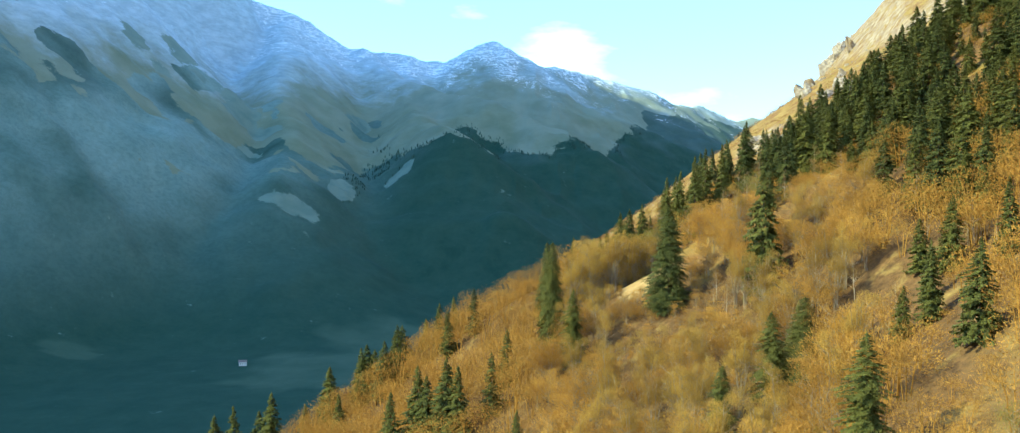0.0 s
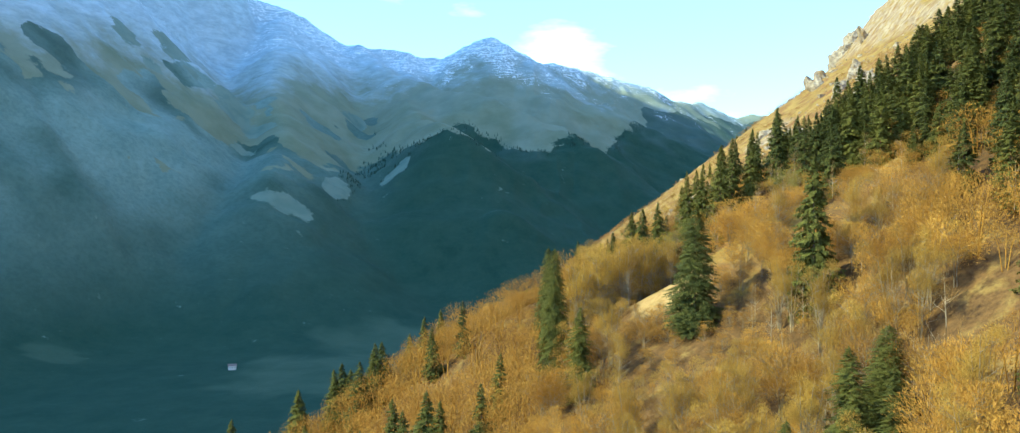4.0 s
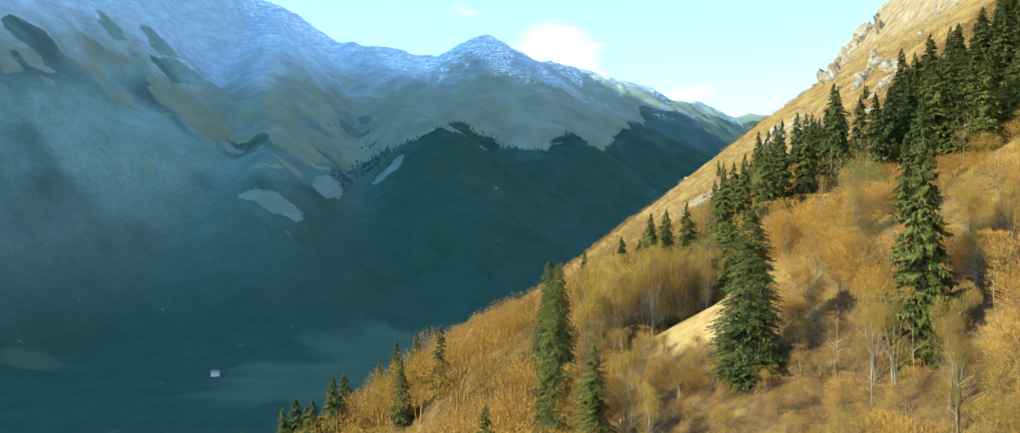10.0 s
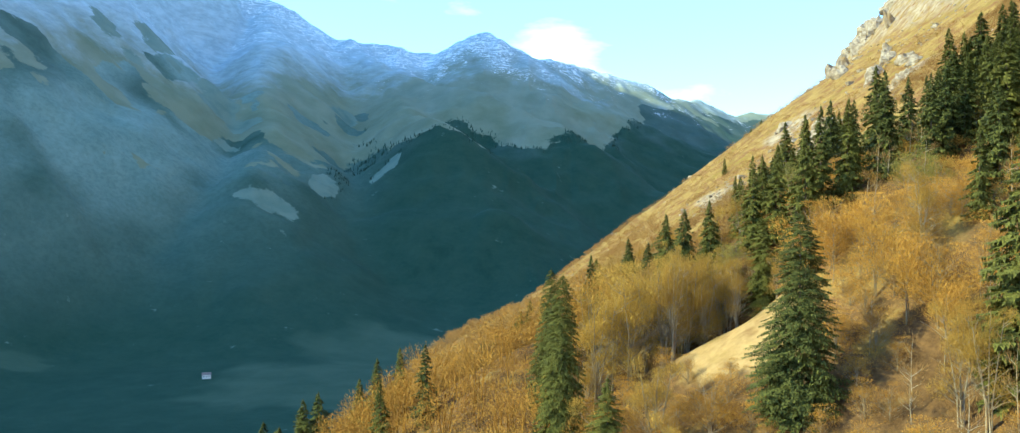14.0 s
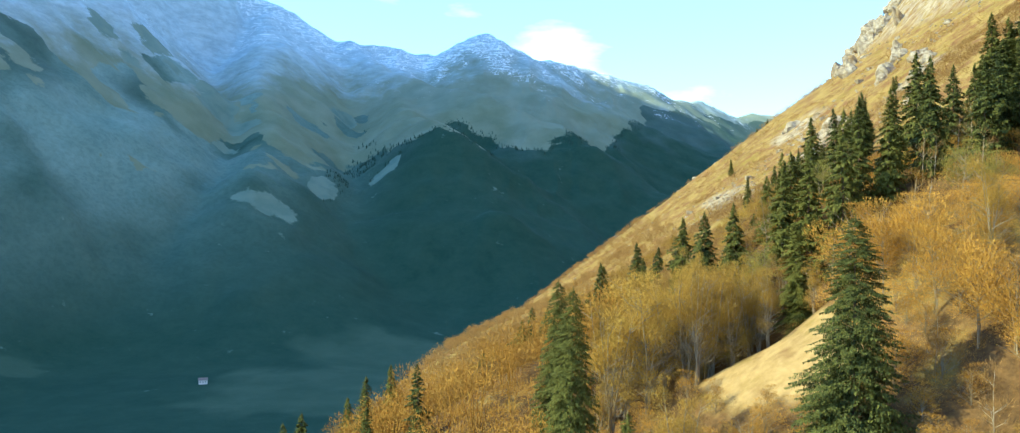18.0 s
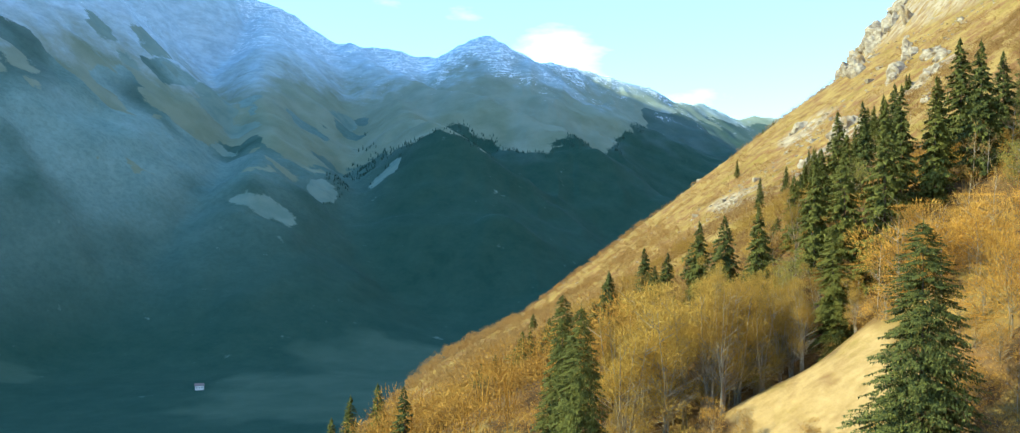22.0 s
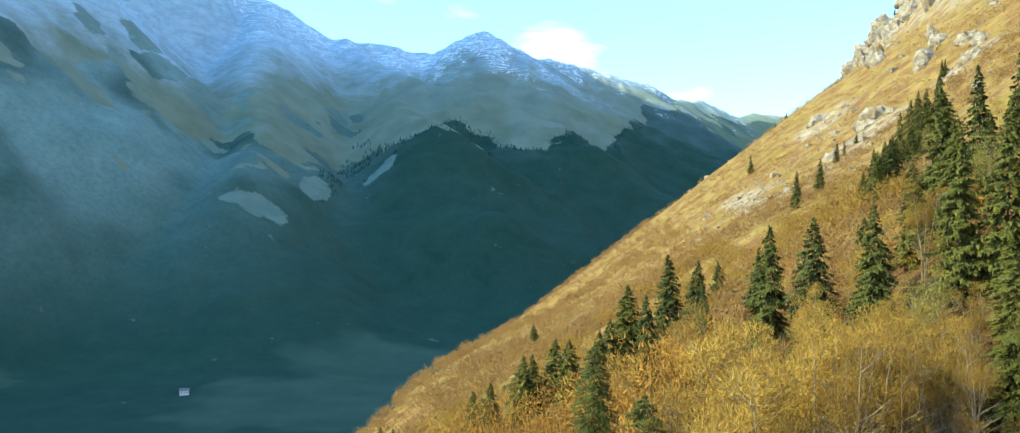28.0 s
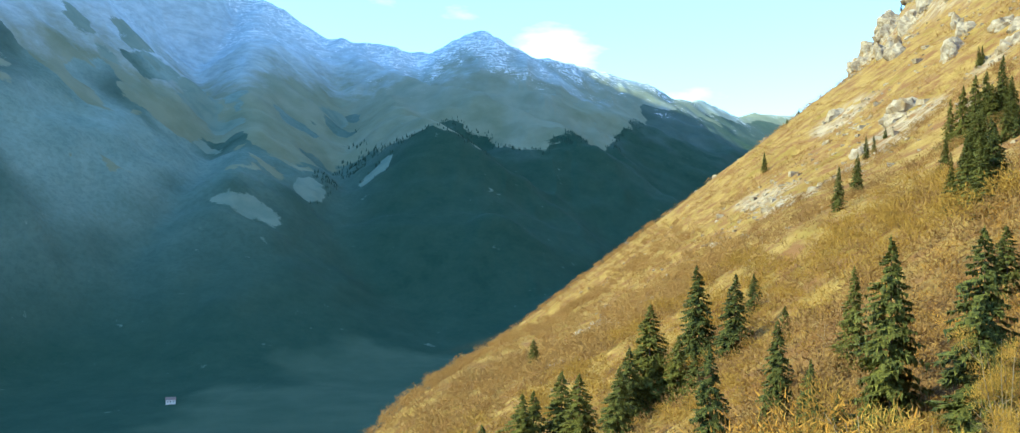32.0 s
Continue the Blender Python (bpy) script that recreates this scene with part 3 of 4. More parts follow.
def make_broadleaf(seed, H, wide, count, twig, thick, name, label, category, group, mat, bark, stems=3, low=0.3):
    """A bare or nearly bare broadleaf tree: leaning stems with limbs and a haze of fine twigs."""
    rng = random.Random(seed)
    wood, leafy = Soup(), Soup()
    ends = []
    for k in range(stems):
        a = 6.283 * k / stems + rng.uniform(-0.6, 0.6)
        lean = rng.uniform(0.04, 0.16) * H if stems > 1 else rng.uniform(0, 0.05) * H
        top = H * rng.uniform(0.78, 0.96)
        line = [(0.02 * H * math.cos(a), 0.02 * H * math.sin(a), -0.8)]
        for t in (0.25, 0.5, 0.75, 1.0):
            line.append((lean * t ** 1.3 * math.cos(a) + rng.uniform(-1, 1) * 0.012 * H, lean * t ** 1.3 * math.sin(a) + rng.uniform(-1, 1) * 0.012 * H, top * t))
        stem = wood.tube(line, [0.010 * H, 0.0075 * H, 0.0052 * H, 0.0034 * H, 0.001 * H], 5)
        if k == 0:
            foot = stem[0]
        else:
            wood.f.append((foot[0], stem[0][0], stem[0][1]))      # the stems share one root
        for b in range(9):
            t = rng.uniform(low, 0.92)
            i = min(3, int(t * 4))
            u = t * 4 - i
            p = [line[i][c] * (1 - u) + line[i + 1][c] * u for c in range(3)]
            g = rng.uniform(0, 6.283)
            L = H * wide * rng.uniform(0.55, 1.0) * (1.15 - 0.6 * t)
            mid = (p[0] + L * 0.5 * math.cos(g), p[1] + L * 0.5 * math.sin(g), p[2] + L * 0.35)
            end = (p[0] + L * math.cos(g), p[1] + L * math.sin(g), p[2] + L * rng.uniform(0.5, 0.9))
            limb = wood.tube([p, mid, end], [0.0036 * H, 0.0024 * H, 0.0008 * H], 4)
            wood.f.append((stem[i][0], limb[0][0], limb[0][1]))   # the limb grows out of its stem
            for c in range(3):
                v, w = Vector(mid).lerp(Vector(end), rng.uniform(0.0, 0.8)), L * rng.uniform(0.3, 0.55)
                tip = v + Vector((math.cos(g) * 0.5 + rng.gauss(0, 0.5), math.sin(g) * 0.5 + rng.gauss(0, 0.5), rng.uniform(0.2, 0.9))).normalized() * w
                fork = wood.tube([tuple(v), tuple(tip)], [0.0018 * H, 0.0005 * H], 3)
                wood.f.append((limb[1][0], fork[0][0], fork[0][1]))
            ends += [mid, end, tuple(0.5 * (m + e) for m, e in zip(mid, end))]
        ends += line[3:]
    # the twigs gather in rounded lobes at the limbs' ends
    fan = 0.45 if 7 < H < 12 else 0.85
    lobes = []
    for c in rng.sample(ends, min(len(ends), 16)):
        lobes.append((Vector(c) * rng.uniform(0.95, 1.08), H * wide * rng.uniform(0.30, 0.55)))
    for i in range(count):
        c, r = rng.choice(lobes)
        d = Vector((rng.gauss(0, 1), rng.gauss(0, 1), rng.gauss(0.25, 0.9))).normalized()
        p = c + d * r * (1 - 0.6 * rng.random() ** 1.6)
        p.z = min(max(p.z, H * low * 0.5), H * 1.02)
        way = (d * 0.4 + (p - Vector((0, 0, 0.2 * H))).normalized() * 0.9 + Vector((rng.gauss(0, fan), rng.gauss(0, fan), rng.gauss(0.1, fan)))).normalized()
        L = twig * H * rng.uniform(0.6, 1.4)
        side = way.cross(d + Vector((rng.gauss(0, 0.3), rng.gauss(0, 0.3), rng.gauss(0, 0.3)))).normalized() * thick * H * rng.uniform(0.6, 1.3)
        leafy.tri(tuple(p - side), tuple(p + side), tuple(p + way * L))
    root = new(name)
    trunk = new("trunk", wood.mesh(name + "_trunk", bark))
    crown = new("crown", leafy.mesh(name + "_crown", mat))
    trunk.parent = crown.parent = root
    tagged(root, label, category, group)
    return root, wood, leafy


def stand(ob, x, y, size, rng, sink=0.15, squash=0.06):
    z = float(land(x, y)) - sink
    k = size * rng.uniform(1 - squash, 1 + squash)
    ob.matrix_basis = Matrix.LocRotScale((x, y, z), Euler((rng.uniform(-0.03, 0.03), rng.uniform(-0.03, 0.03), rng.uniform(0, 6.28))), (k, k, size))


# --- spruces, by the part of the hillside they stand on: x, y, height ---
SPUR = [
    (33.7, 227.6, 24.6), (53.6, 215.0, 29.0), (5.7, 240.0, 30.1), (10.7, 224.0, 18.5), (5.2, 263.0, 22.7), (68.2, 296.0, 18.8),
    (72.1, 291.0, 15.0), (66.6, 318.0, 17.4), (62.9, 322.0, 17.4), (59.5, 326.0, 18.6), (45.7, 292.5, 12.5), (42.3, 294.0, 11.6),
    (38.2, 298.0, 8.0), (40.0, 268.6, 16.6), (53.2, 300.0, 10.5), (29.6, 305.4, 17.0), (31.6, 294.5, 16.4),
    (34.0, 283.6, 14.5), (25.5, 306.0, 6.0), (32.4, 322.0, 10.3), (20.0, 296.0, 10.6), (24.0, 318.0, 10.6), (14.5, 302.0, 13.6),
]
LOWER = [
    (35.0, 413.6, 20.5), (38.4, 400.0, 15.0), (41.8, 380.0, 12.5), (22.7, 395.8, 19.0), (14.2, 368.0, 14.6), (9.7, 385.0, 16.2),
    (7.0, 397.0, 17.8), (0.1, 390.0, 18.6), (-11.7, 411.0, 15.4), (-6.9, 400.0, 16.0), (2.4, 395.0, 17.5), (27.0, 392.0, 11.6),
    (28.6, 385.0, 9.6), (49.6, 430.0, 8.5), (46.5, 320.0, 9.5), (18.5, 391.0, 14.0), (-49.5, 520.0, 10.3), (-42.4, 500.0, 9.0), (4.5, 560.0, 12.0),
]
UPPER_FAR = [
    (79.9, 468.0, 11.7), (103.2, 520.0, 11.8), (140.5, 614.0, 9.6), (145.1, 618.0, 8.0), (158.1, 640.0, 5.0), (147.2, 800.0, 12.7),
    (233.1, 1000.0, 5.0), (197.6, 930.0, 5.0), (206.2, 930.0, 5.0), (99.0, 436.0, 7.4), (99.3, 442.0, 6.8), (98.2, 446.0, 5.0),
    (98.6, 430.0, 5.0), (122.0, 484.0, 17.0), (125.7, 500.0, 17.4), (124.6, 505.0, 16.1), (121.7, 478.0, 15.5), (121.8, 470.0, 16.8),
    (116.5, 455.0, 12.4), (112.5, 450.0, 10.3), (113.4, 446.0, 7.3), (199.6, 640.0, 8.7), (276.0, 930.0, 5.0), (198.3, 640.0, 9.5),
]
BELT = [
    (94.8, 441.5, 9.0), (66.6, 371.0, 11.0), (82.7, 403.2, 10.0), (104.3, 445.9, 11.0), (69.5, 369.6, 11.5), (63.0, 360.0, 11.0), (66.0, 362.0, 12.0),
    (65.5, 374.0, 8.0), (74.0, 385.0, 11.0), (119.3, 469.3, 11.0), (120.5, 462.0, 11.0), (127.0, 480.0, 10.0), (78.0, 394.0, 9.5), (88.0, 415.0, 10.0), (71.5, 378.0, 9.0),
    (110.0, 455.0, 10.0), (99.0, 438.0, 9.0), (60.0, 352.0, 9.0),
]
FRONT_A = [
    (31.7, 153.8, 12.8), (41.4, 158.9, 16.0), (47.7, 164.5, 14.5), (45.5, 156.0, 11.0),
]
FRONT = [
    (38.8, 108.3, 18.0), (62.4, 146.9, 13.0), (58.2, 147.5, 9.0), (66.9, 158.2, 9.5), (58.0, 122.0, 13.5), (73.5, 165.0, 13.0), (71.0, 172.0, 10.0), (76.0, 150.0, 13.0),
]
WOOD = [
    (77.2, 279.8, 11.8), (78.1, 266.7, 13.6), (96.9, 315.0, 19.8), (93.3, 315.0, 17.6), (90.5, 315.0, 15.5), (96.7, 279.8, 13.7),
    (97.5, 272.8, 11.2), (82.0, 258.8, 8.9), (84.9, 254.4, 10.8), (84.2, 239.9, 7.7), (84.4, 233.9, 8.8), (115.7, 315.0, 12.5),
    (105.2, 281.1, 8.6), (114.1, 291.9, 9.0), (93.7, 241.6, 12.4), (95.8, 239.7, 10.3), (90.0, 236.0, 10.5), (106.6, 257.0, 11.2),
    (106.0, 247.5, 9.6), (120.8, 279.1, 10.3), (118.3, 283.0, 9.0), (108.6, 242.1, 9.8), (119.6, 258.9, 7.7), (112.0, 232.1, 9.2),
    (103.6, 208.8, 11.9), (93.9, 203.5, 13.4), (81.6, 190.2, 14.0),
]
WOOD_HIGH = [
    (83.4, 182.2, 9.7), (84.8, 176.7, 7.7), (90.4, 220.5, 9.1), (128.3, 273.8, 6.3), (130.5, 266.3, 7.9), (141.6, 315.0, 9.7),
    (128.4, 315.0, 20.3), (128.0, 254.2, 9.2), (117.4, 267.4, 6.6), (114.8, 283.9, 6.4), (123.5, 279.7, 6.6), (123.3, 271.6, 6.5),
    (124.8, 260.6, 6.9), (122.1, 248.0, 6.7), (118.6, 232.8, 7.9), (100.5, 238.3, 9.7), (102.1, 230.8, 10.3), (104.3, 222.4, 10.5),
    (102.3, 200.7, 10.9), (92.8, 213.1, 8.6), (81.2, 238.3, 6.1), (79.5, 262.3, 8.1), (95.5, 199.1, 9.5), (96.4, 191.5, 9.1),
]
RAVINE = [
    (63.6, 280.1, 18.5), (68.8, 273.4, 17.0), (56.5, 278.6, 18.0), (48.1, 274.0, 25.0), (52.0, 278.5, 20.0), (60.0, 285.0, 15.0), (44.6, 279.5, 17.5),
    (41.3, 281.5, 17.0), (73.0, 278.0, 15.0), (61.3, 241.4, 13.0), (67.0, 247.0, 16.0), (74.0, 287.0, 14.0), (92.0, 293.2, 15.6), (84.0, 286.0, 16.0), (71.0, 256.0, 15.0),
]
VALLEYSIDE = [
    (-99.8, 295.7, 27.8), (-94.7, 301.8, 27.3), (-87.8, 305.9, 21.0), (-84.2, 304.6, 24.7), (-64.6, 304.6, 20.6), (-55.6, 275.7, 14.9),
    (-72.8, 305.7, 13.7), (-53.0, 298.9, 19.2), (-51.7, 313.9, 16.0), (-44.8, 290.6, 17.9), (-41.0, 295.2, 18.7), (-33.3, 226.3, 18.8),
    (-27.2, 228.0, 20.9), (-24.5, 225.0, 17.9), (-19.4, 220.2, 20.9), (-16.6, 217.2, 18.9), (-29.5, 312.5, 17.1), (-23.7, 279.6, 13.9),
    (-5.7, 236.5, 14.9), (-8.4, 220.9, 15.0), (-16.0, 280.8, 13.9), (-2.3, 192.4, 10.9), (-65.4, 308.3, 20.6), (-56.5, 314.0, 17.2),
    (-41.8, 312.3, 17.9), (-53.7, 314.6, 19.1), (-43.0, 299.3, 16.6), (-35.5, 324.7, 16.2), (-24.7, 313.5, 16.1),
]
SCRUB = [
    (152, 1034, 6.5), (167, 1034, 6.5), (185, 1044, 6.0), (153, 1000, 4.5), (640, 1880, 13), (612, 1872, 12), (665, 1885, 14), (590, 1860, 11), (570, 1850, 10), (680, 1890, 14), (700, 1895, 13), (627, 1876, 11),
]

rng = random.Random(11)
DARK = "tall dark green spruce with dense drooping boughs"
KINDS = [make_spruce(1, 0.215, 0.14, 380, 24, DARK),
         make_spruce(2, 0.19, 0.18, 360, 24, "slender dark green spruce on the steep slope"),
         make_spruce(3, 0.235, 0.28, 320, 26, "broad spruce with ragged sunlit boughs"),
         make_spruce(4, 0.19, 0.38, 230, 30, "thin-crowned green spruce among bare trees"),
         make_spruce(5, 0.23, 0.12, 170, 22, "small bushy young spruce on dry grass"),
         make_spruce(6, 0.245, 0.10, 1050, 62, DARK, 0.46),
         make_spruce(7, 0.235, 0.36, 760, 66, "tall ragged spruce with open lit boughs", 0.62)]
used = set()
TREES = []
FILL = []
while len(FILL) < 165:
    y = rng.uniform(170, 330)
    x = rng.uniform(max(0.54 * (y - 150), 78), float(contour(y)) + 100)
    known = SPUR + RAVINE + WOOD + WOOD_HIGH + FILL
    if min(math.hypot(x - a, y - b) for a, b, c in known) > 3.6:
        FILL.append((x, y, rng.uniform(11, 18)))
for group in (SPUR, RAVINE, LOWER, BELT, UPPER_FAR, FRONT_A, FRONT, VALLEYSIDE, WOOD, WOOD_HIGH, FILL, SCRUB):
    for x, y, h in group:
        if group in (WOOD, WOOD_HIGH) and h < 16:
            h *= 1.3
        k = 4 if h < 7.5 else rng.choice([0, 2, 2]) if group is LOWER else rng.choice([0, 0, 1, 1, 2, 3])
        if group in (SPUR, FRONT_A, FRONT) and h > 10 and x < 50 and y < 300:
            k = rng.choice([5, 6])
        if group is SPUR and 280 < y < 310:
            k = rng.choice([0, 2])
        if (x, y) in (SPUR[0][:2], SPUR[2][:2]):
            k = 5
        base = KINDS[k]
        ob = base if k not in used else copy_thing(base, Matrix())
        used.add(k)
        stand(ob, x, y, h / 18.0, rng, 0.2)
        if (x, y) in (SPUR[2][:2], SPUR[4][:2]):
            ob.scale = (ob.scale[0] * 0.62, ob.scale[1] * 0.62, ob.scale[2])
        if group in (FRONT_A, FRONT):
            ob.scale = (ob.scale[0] * 1.2, ob.scale[1] * 1.2, ob.scale[2])
        elif group in (WOOD, WOOD_HIGH, FILL, VALLEYSIDE, LOWER, BELT):
            ob.scale = (ob.scale[0] * 1.28, ob.scale[1] * 1.28, ob.scale[2])
        TREES.append((x, y, h, 0.2 * h + 1.8 if group in (FRONT_A, FRONT) else 0.11 * h + 1.0))
TREES = np.array(TREES)

# --- bare beeches: the nearest are trees of their own ---
BARE = "bare beech with a haze of orange-brown twigs"
beeches = [make_broadleaf(21, 10, 0.46, 5600, 0.040, 0.0029, "beech", BARE, "beech tree", "bare beeches", M_TWIG, M_PALE, 3, 0.18),
           make_broadleaf(22, 10, 0.42, 5200, 0.040, 0.0029, "beech", BARE, "beech tree", "bare beeches", M_TWIG, M_PALE, 2, 0.2),
           make_broadleaf(23, 10, 0.50, 6200, 0.040, 0.0029, "beech", "wide bare beech with orange-brown twigs", "beech tree", "bare beeches", M_TWIG, M_PALE, 4, 0.2),
           make_broadleaf(24, 10, 0.28, 2300, 0.045, 0.0028, "beech", "slim pale-stemmed beech with thin twigs", "beech tree", "bare beeches", M_TWIG, M_PALE, 1, 0.35)]
beeches.append(make_broadleaf(25, 15, 0.24, 9500, 0.024, 0.0013, "beech", "tall straight-stemmed bare beech in a close stand", "beech tree", "bare beeches", M_HAZEL, M_PALE, 5, 0.14))
beeches.append(make_broadleaf(26, 5, 0.50, 2500, 0.045, 0.0046, "shrub", "round leafless ochre shrub on the slope", "shrub", "leafless shrubs", M_TWIG, M_PALE, 6, 0.06))
rng = random.Random(5)
SINGLE = FRONT_A + FRONT + SPUR[:4]
spots = []
for gy in np.arange(92, 350, 5.4):
    for gx in np.arange(-75, 175, 5.4):
        x, y = gx + rng.uniform(-2.4, 2.4), gy + rng.uniform(-2.4, 2.4)
        u = x - float(contour(y))
        near = np.hypot(TREES[:, 0] - x, TREES[:, 1] - y) - TREES[:, 3]
        z = float(slope_height(x, y))
        if x > 0.56 * y + 9 or z + 14 < -0.262 * y:
            continue
        if near.min() < 0 or ellipses(np.array(x), np.array(y), SAND) > 0.2:
            continue
        fade = min(1.0, max(0.0, (352 - y) / 60))
        thick = 0.93 if fade >= 1 else 0.25 + 0.68 * fade
        if rng.random() > thick + 0.25 * float(fractal(np.array(x), np.array(y), 35, 50, 2)):
            continue
        if y > 293 and x > -2:
            h = rng.uniform(3.0, 5.5)
        elif y > 225 and u > -8:
            h = rng.uniform(3.6, 6.2)
            if rng.random() < 0.2:
                continue
        elif 20 < x < 45 and 188 < y < 232:
            h = rng.uniform(3.2, 5.4)
        elif 11 < x < 40 and 257 < y < 287:
            h = min(18.0, max(7.0, -8.5 - float(land(x, y)) + rng.uniform(-3.5, 1.0)))
        elif 12 < x < 45 and 234 < y < 258:
            h = rng.uniform(2.5, 5.0)
        else:
            h = rng.uniform(7.0, 14.5) * (1 + 0.18 * float(fractal(np.array(x), np.array(y), 40, 55, 2)))
        if any(0 < ty - y < 17 and abs(x - tx * y / ty) < 4.0 for tx, ty, th in SINGLE):
            h = min(h, rng.uniform(2.6, 4.0))
        spots.append((x, y, h * (0.55 + 0.45 * fade)))
for x, y in ((31, 272), (34.5, 273.5), (29, 275), (36.5, 271), (27, 270), (24, 273), (33, 268), (21, 268), (39, 274), (30, 266)):
    spots.append((x, y, min(18.0, max(8.0, -10 - float(land(x, y)) + rng.uniform(-1.5, 1.5)))))
spots += [(rng.uniform(44, 74), rng.uniform(237, 264), rng.uniform(3.6, 6.0)) for k in range(46)]
spots += [(24, 239, 3.8), (27.5, 238, 4.3), (31, 236.5, 3.6), (22, 242, 3.4), (25.5, 235, 4.6), (20, 237, 4.4)]
own = sorted((s for s in spots if 2 < s[0] < 78 and 112 < s[1] < 300), key=lambda s: abs(s[0] - 35) + 0.4 * abs(s[1] - 215))[:300]
rest = [s for s in spots if s not in set(own)]
own = [s for s in own if min(math.hypot(s[0] - x, s[1] - y) for x, y in ((45, 262), (39.6, 275), (45, 250))) > 3.5]
own += [(45.0, 262.0, 11.9), (39.6, 275.0, 9.0), (45.0, 250.0, 11.5)]
used = set()
for x, y, h in own:
    k = 4 if h > 12 or (x < 42 and y > 255 and h > 6) else 5 if h < 7.0 else rng.choice([0, 0, 1, 1, 2, 2, 3])
    base = beeches[k][0]
    ob = base if k not in used else copy_thing(base, Matrix())
    used.add(k)
    stand(ob, x, y, h / (15.0 if k == 4 else 5.0 if k == 5 else 10.0), rng, 0.1, 0.15)


def spread(name, templates, places, mat, label, category, rng, sink=0.1):
    """Many plants joined into one object of kind stuff."""
    V, F, n = [], [], 0
    floor = land(np.array([p[0] for p in places]), np.array([p[1] for p in places]))
    for (x, y, h), z in zip(places, floor):
        v, f = rng.choice(templates)
        a, k = rng.uniform(0, 6.28), h * rng.uniform(0.88, 1.15)
        c, s = math.cos(a) * k, math.sin(a) * k
        w = np.empty_like(v)
        w[:, 0] = v[:, 0] * c - v[:, 1] * s + x
        w[:, 1] = v[:, 0] * s + v[:, 1] * c + y
        w[:, 2] = v[:, 2] * h + z - sink * h
        V.append(w)
        F.append(f + n)
        n += len(v)
    ob = new(name, soup(name, np.concatenate(V), np.concatenate(F), mat))
    return tagged(ob, label, category, kind="stuff")


def tuft(seed, count, wide, tall, length, thick, lobes=0):
    """A unit-high plant of fine twigs, for spread(); with lobes its crown is clumped."""
    rng, s = random.Random(seed), Soup()
    balls = []
    for k in range(lobes):
        a, r = 2.4 * k + rng.uniform(-0.4, 0.4), wide * math.sqrt((k + 0.3) / lobes) * 0.75
        balls.append((Vector((r * math.cos(a), r * math.sin(a), tall * (0.86 - 0.45 * (r / wide) ** 2) * rng.uniform(0.85, 1.05))), wide * rng.uniform(0.34, 0.5)))
    for i in range(count):
        if balls:
            c, r = rng.choice(balls)
            d = Vector((rng.gauss(0, 1), rng.gauss(0, 1), rng.gauss(0.25, 0.9))).normalized()
            p = c + d * r * (1 - 0.6 * rng.random() ** 1.6)
        else:
            a, r = rng.uniform(0, 6.283), wide * math.sqrt(rng.random())
            top = tall * math.sqrt(max(0.05, 1 - (r / wide) ** 2))
            p = Vector((r * math.cos(a), r * math.sin(a), top * rng.random() ** 0.55))
            d = Vector((p.x, p.y, 0.3))
            d = d.normalized()
        way = (d * 0.4 + (p - Vector((0, 0, 0.2))).normalized() * 0.9 + Vector((rng.gauss(0, 0.75), rng.gauss(0, 0.75), rng.gauss(0.1, 0.75)))).normalized()
        side = way.cross(d + Vector((rng.gauss(0, 0.3), rng.gauss(0, 0.3), rng.gauss(0, 0.3)))).normalized() * thick * rng.uniform(0.6, 1.4)
        s.tri(tuple(p - side), tuple(p + side), tuple(p + way * length * rng.uniform(0.6, 1.4)))
    return s.arrays()


crowns = []
for k in range(5):
    v, f = tuft(60 + k, 1300, 0.54, 0.92, 0.042, 0.0042, 9)
    s = Soup()
    for j in range(3):
        a = 2.1 * j + k
        s.tube([(0.02 * math.cos(a), 0.02 * math.sin(a), -0.1), (0.1 * math.cos(a), 0.1 * math.sin(a), 0.5), (0.2 * math.cos(a), 0.2 * math.sin(a), 0.85)], [0.013, 0.009, 0.003], 3)
    w, g = s.arrays()
    crowns.append((np.concatenate([v, w]), np.concatenate([f, g + len(v)])))
spread("beech_wood", crowns, rest, M_TWIG, "bare orange-brown beech wood on the slope", "woodland", random.Random(6))

# --- low brush farther along ---
rng = random.Random(8)
brush = [tuft(80 + k, 38, 0.8, 0.75, 0.20, 0.042) for k in range(5)]
lacy = [tuft(190 + k, 190, 0.9, 0.8, 0.13, 0.0075, 6 if k % 2 else 0) for k in range(6)]
fine = [tuft(90 + k, 80, 0.9, 0.8, 0.20, 0.020, 6 if k % 2 else 0) for k in range(6)]
dice = np.random.RandomState(8)
py = 300 + 1000 * dice.rand(60000) ** 2.1
px = contour(py) + dice.uniform(-130, 150, 60000)
good = (dice.rand(60000) < 0.75 + 0.8 * fractal(px, py, 45, 57, 3)) & (ellipses(px, py, SCREE) < 0.3) & (ellipses(px, py, SAND) < 0.2) & (slope_height(px, py) > -0.262 * py)
places = [(float(x), float(y), rng.uniform(1.0, 3.2) * (1 + (y - 300) / 1500)) for x, y in zip(px[good][:12000], py[good][:12000])]
ready = (py[good] < 620) & (dice.rand(good.sum()) < 0.7)
bushes = [(float(x), float(y), rng.uniform(2.2, 5.0)) for x, y in zip(px[good][ready][:4800], py[good][ready][:4800])]
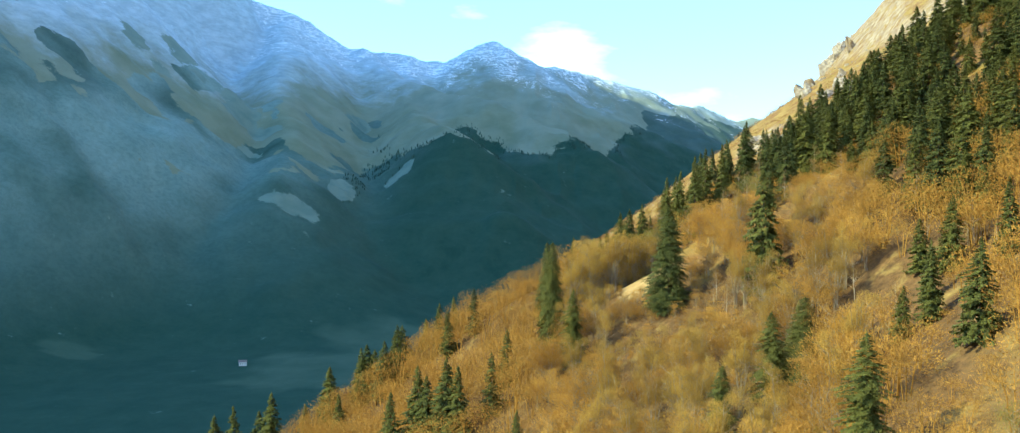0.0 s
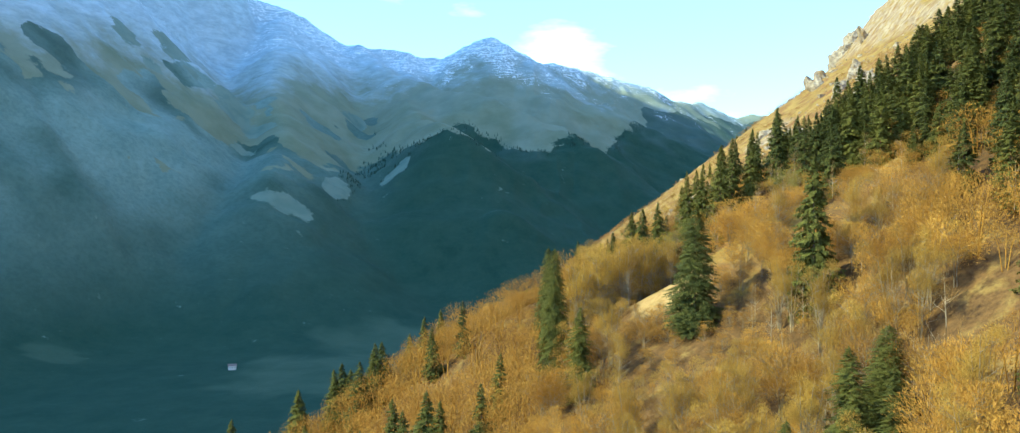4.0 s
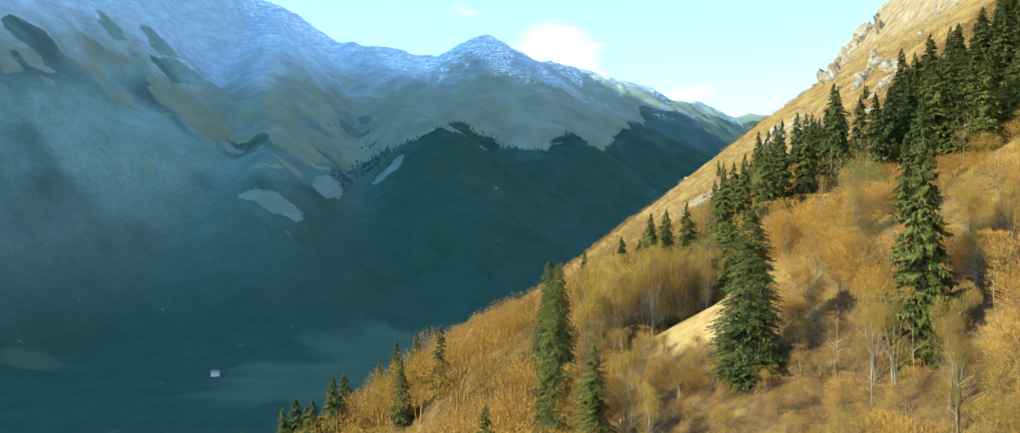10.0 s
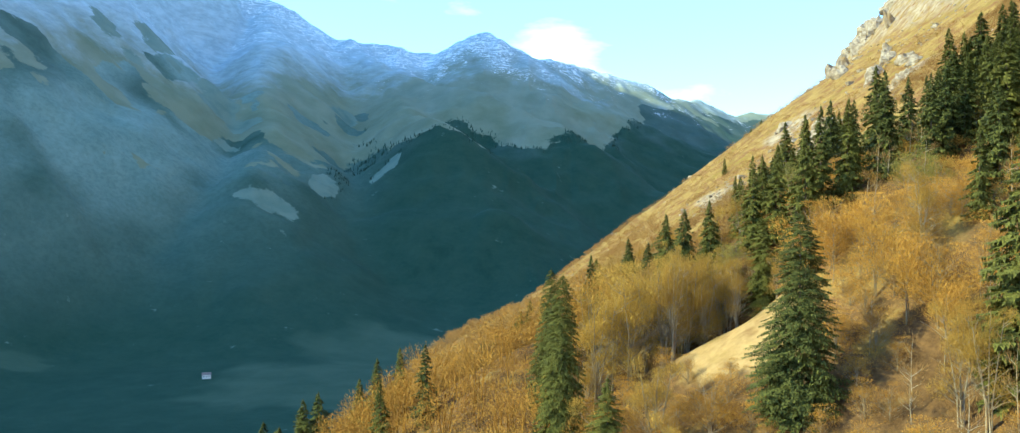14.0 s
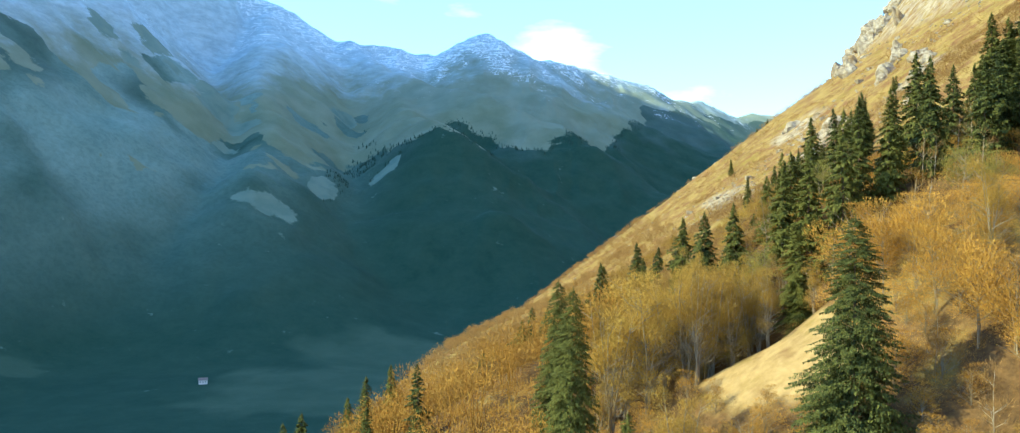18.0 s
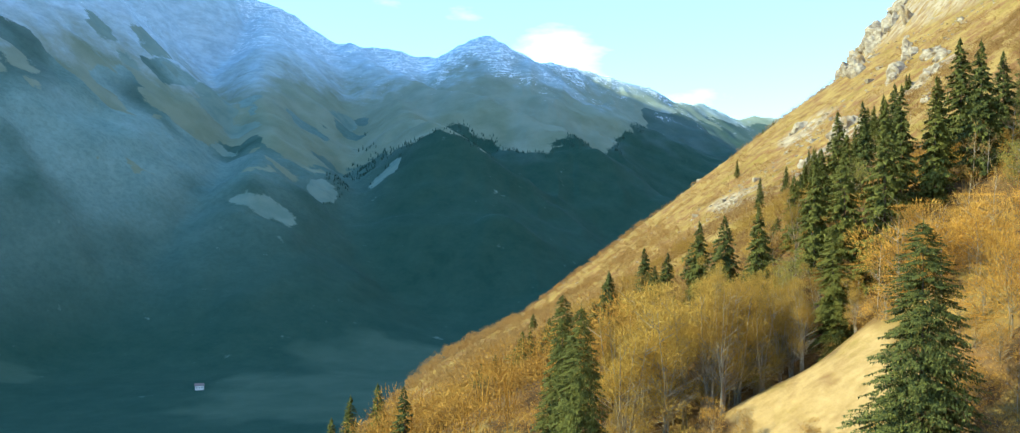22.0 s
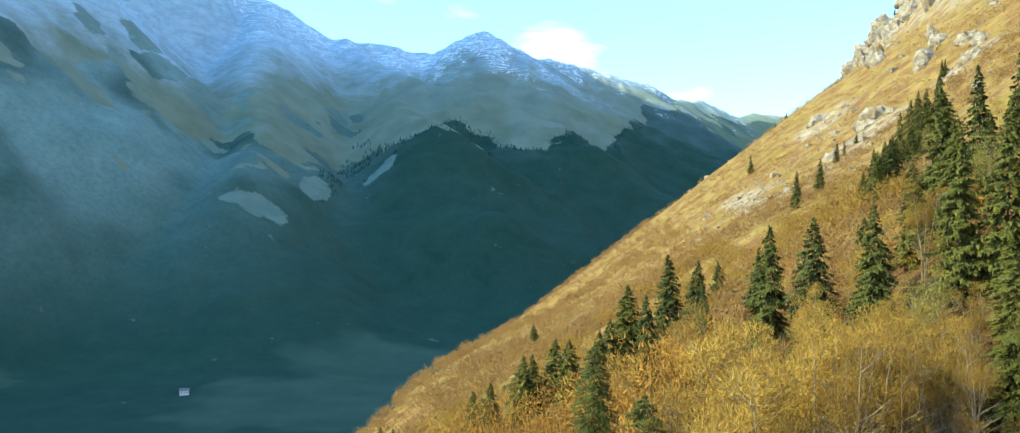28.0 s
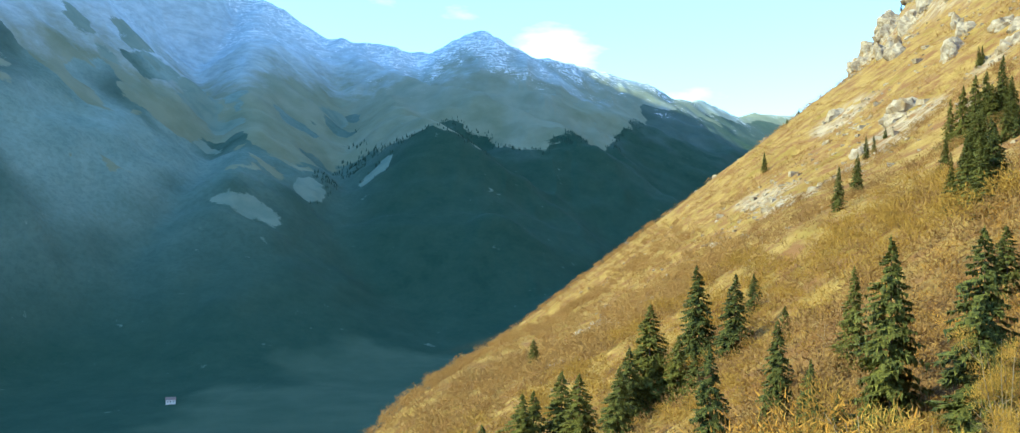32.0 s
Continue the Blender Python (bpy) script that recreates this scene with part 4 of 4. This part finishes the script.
spread("scrub", [tuft(70 + k, 110, 0.75, 0.8, 0.13, 0.018, 5) for k in range(4)], bushes, M_BRUSH, "rounded leafless brown bushes on the far slope", "scrub", rng)
wy = 335 + 620 * dice.rand(30000) ** 1.5
wx = contour(wy) + dice.uniform(-175, -22, 30000)
good_w = (slope_height(wx, wy) > -0.25 * wy + 4) & (dice.rand(30000) < 0.8 + 0.7 * fractal(wx, wy, 60, 59, 3)) & (np.min(np.hypot(wx[:, None] - TREES[None, :, 0], wy[:, None] - TREES[None, :, 1]), axis=1) > 4.5)
thicket = [(float(x), float(y), rng.uniform(4.0, 8.0) * (0.55 if y < 430 else 1.0 if y < 800 else 0.7)) for x, y in zip(wx[good_w][:3000], wy[good_w][:3000])]
thicket += [(x, y, rng.uniform(3.6, 6.2)) for x, y in ((rng.uniform(50, 88), rng.uniform(345, 440)) for k in range(150)) if x < 62 + 0.35 * (y - 345)]
spread("hazel_wood", [tuft(170 + k, 190, 0.56, 0.9, 0.10, 0.0140, 7) for k in range(5)], [p for p in thicket if p[1] > 480], M_BRUSH, "bare tan thicket covering the lower flank", "woodland", rng)
spread("hazel_thicket", [tuft(180 + k, 340, 0.60, 0.9, 0.10, 0.0100, 9) for k in range(5)], [p for p in thicket if p[1] <= 480], M_HAZEL, "fine-twigged bare thicket between the spruces", "thicket", rng)
close = [p for p in places if p[1] < 450]
spread("low_brush", fine, close, M_BRUSH, "low fine-twigged brown brush on dry grass", "brush", rng)
spread("brush", brush, [p for p in places if p[1] >= 450], M_BRUSH, "low brown leafless brush on dry grass", "brush", rng)
py = dice.uniform(95, 350, 24000)
px = contour(py) + dice.uniform(-70, 80, 24000)
py[::2], px[::2] = dice.uniform(185, 330, 12000), dice.uniform(14, 80, 12000)
good = (px < 0.56 * py + 6) & (slope_height(px, py) > -0.262 * py - 3) & (ellipses(px, py, SAND) < 0.1)
places = [(float(x), float(y), rng.uniform(0.9, 2.6)) for x, y in zip(px[good][:3200], py[good][:3200])]
# same plants in two tones: bright on the sunny slope, shade-dark among trees
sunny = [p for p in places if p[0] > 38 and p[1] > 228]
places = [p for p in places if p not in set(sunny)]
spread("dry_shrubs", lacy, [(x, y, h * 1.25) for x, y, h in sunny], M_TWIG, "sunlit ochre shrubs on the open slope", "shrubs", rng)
spread("undergrowth", lacy, places, M_UNDER_SHADE, "fine brown undergrowth, darkened for shade between the trees", "undergrowth", rng)

# --- woods across the valley ---
rng = random.Random(9)
pts = np.column_stack([np.random.RandomState(3).uniform(-1150, 950, 60000), np.random.RandomState(4).uniform(1250, 3350, 60000)])
zz = land(pts[:, 0], pts[:, 1])
gx, gy = np.meshgrid(np.arange(-1170, 970, 10.0), np.arange(1230, 3370, 10.0))
cov = covers(gx, gy, land(gx, gy))
cov = cov["forest"] * (1 - cov["meadow"])
ii, jj = ((pts[:, 1] - 1230) / 10).astype(int), ((pts[:, 0] + 1170) / 10).astype(int)
keep = pts[(cov[ii, jj] > 0.30 + 0.25 * np.random.RandomState(5).rand(60000)) & (cov[ii, jj] < 0.93) & (zz > -60) & (pts[:, 0] > -420)][:9000]
firs = []
for k in range(3):
    s = Soup()
    for lo, hi, r in ((0.0, 0.62, 0.2), (0.4, 1.0, 0.13)):
        for j in range(5):
            a, b = 1.2566 * j + k, 1.2566 * (j + 1) + k
            s.tri((r * math.cos(a), r * math.sin(a), lo), (r * math.cos(b), r * math.sin(b), lo), (0, 0, hi))
    firs.append(s.arrays())
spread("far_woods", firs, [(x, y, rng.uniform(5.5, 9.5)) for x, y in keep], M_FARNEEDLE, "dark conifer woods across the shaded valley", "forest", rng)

# --- odd trees: a dead one, yellow-leaved ones and pale birches ---
rng = random.Random(12)
dead = make_broadleaf(31, 9, 0.30, 60, 0.1, 0.003, "dead_tree", "dead pale-barked tree with bare broken limbs", "dead tree", "", M_PALE, M_PALE, 2)[0]
stand(dead, 23.3, 262.8, 1.15, rng)
GOLD = "small tree with sparse yellow-green leaves"
gold = make_broadleaf(33, 8, 0.38, 2400, 0.022, 0.006, "yellow_tree", GOLD, "tree", "yellow-leaved trees", M_YELLOW, M_PALE, 3)[0]
stand(gold, 36, 277, 1.2, rng)
for x, y, k in ((38, 279, 0.9), (52, 297, 1.0), (24, 146, 0.8), (60, 262, 1.1), (36, 117, 0.8), (47, 91, 0.7), (62, 256, 0.9), (75, 366, 1.1), (80, 373, 1.0), (88, 386, 1.1), (30, 268, 0.6), (22, 284, 0.7), (20, 279, 0.6), (64, 268, 1.0), (-4, 196, 0.7)):
    stand(copy_thing(gold, Matrix()), x, y, k, rng)
birch = make_broadleaf(35, 9, 0.2, 260, 0.07, 0.003, "birch", "slender pale-stemmed bare birch", "birch tree", "pale birches", M_BRUSH, M_BIRCH, 1, 0.3)[0]
first = True
for i in range(125):
    y = 330 + 420 * rng.random()
    x = float(contour(y)) + rng.uniform(-75, 70)
    if i >= 60:
        y = rng.uniform(150, 300)
        x = rng.uniform(36, min(80, 0.5 * y))
    ob = birch if first else copy_thing(birch, Matrix())
    first = False
    stand(ob, x, y, rng.uniform(0.45, 0.85) if i < 60 else rng.uniform(0.7, 1.25), rng)
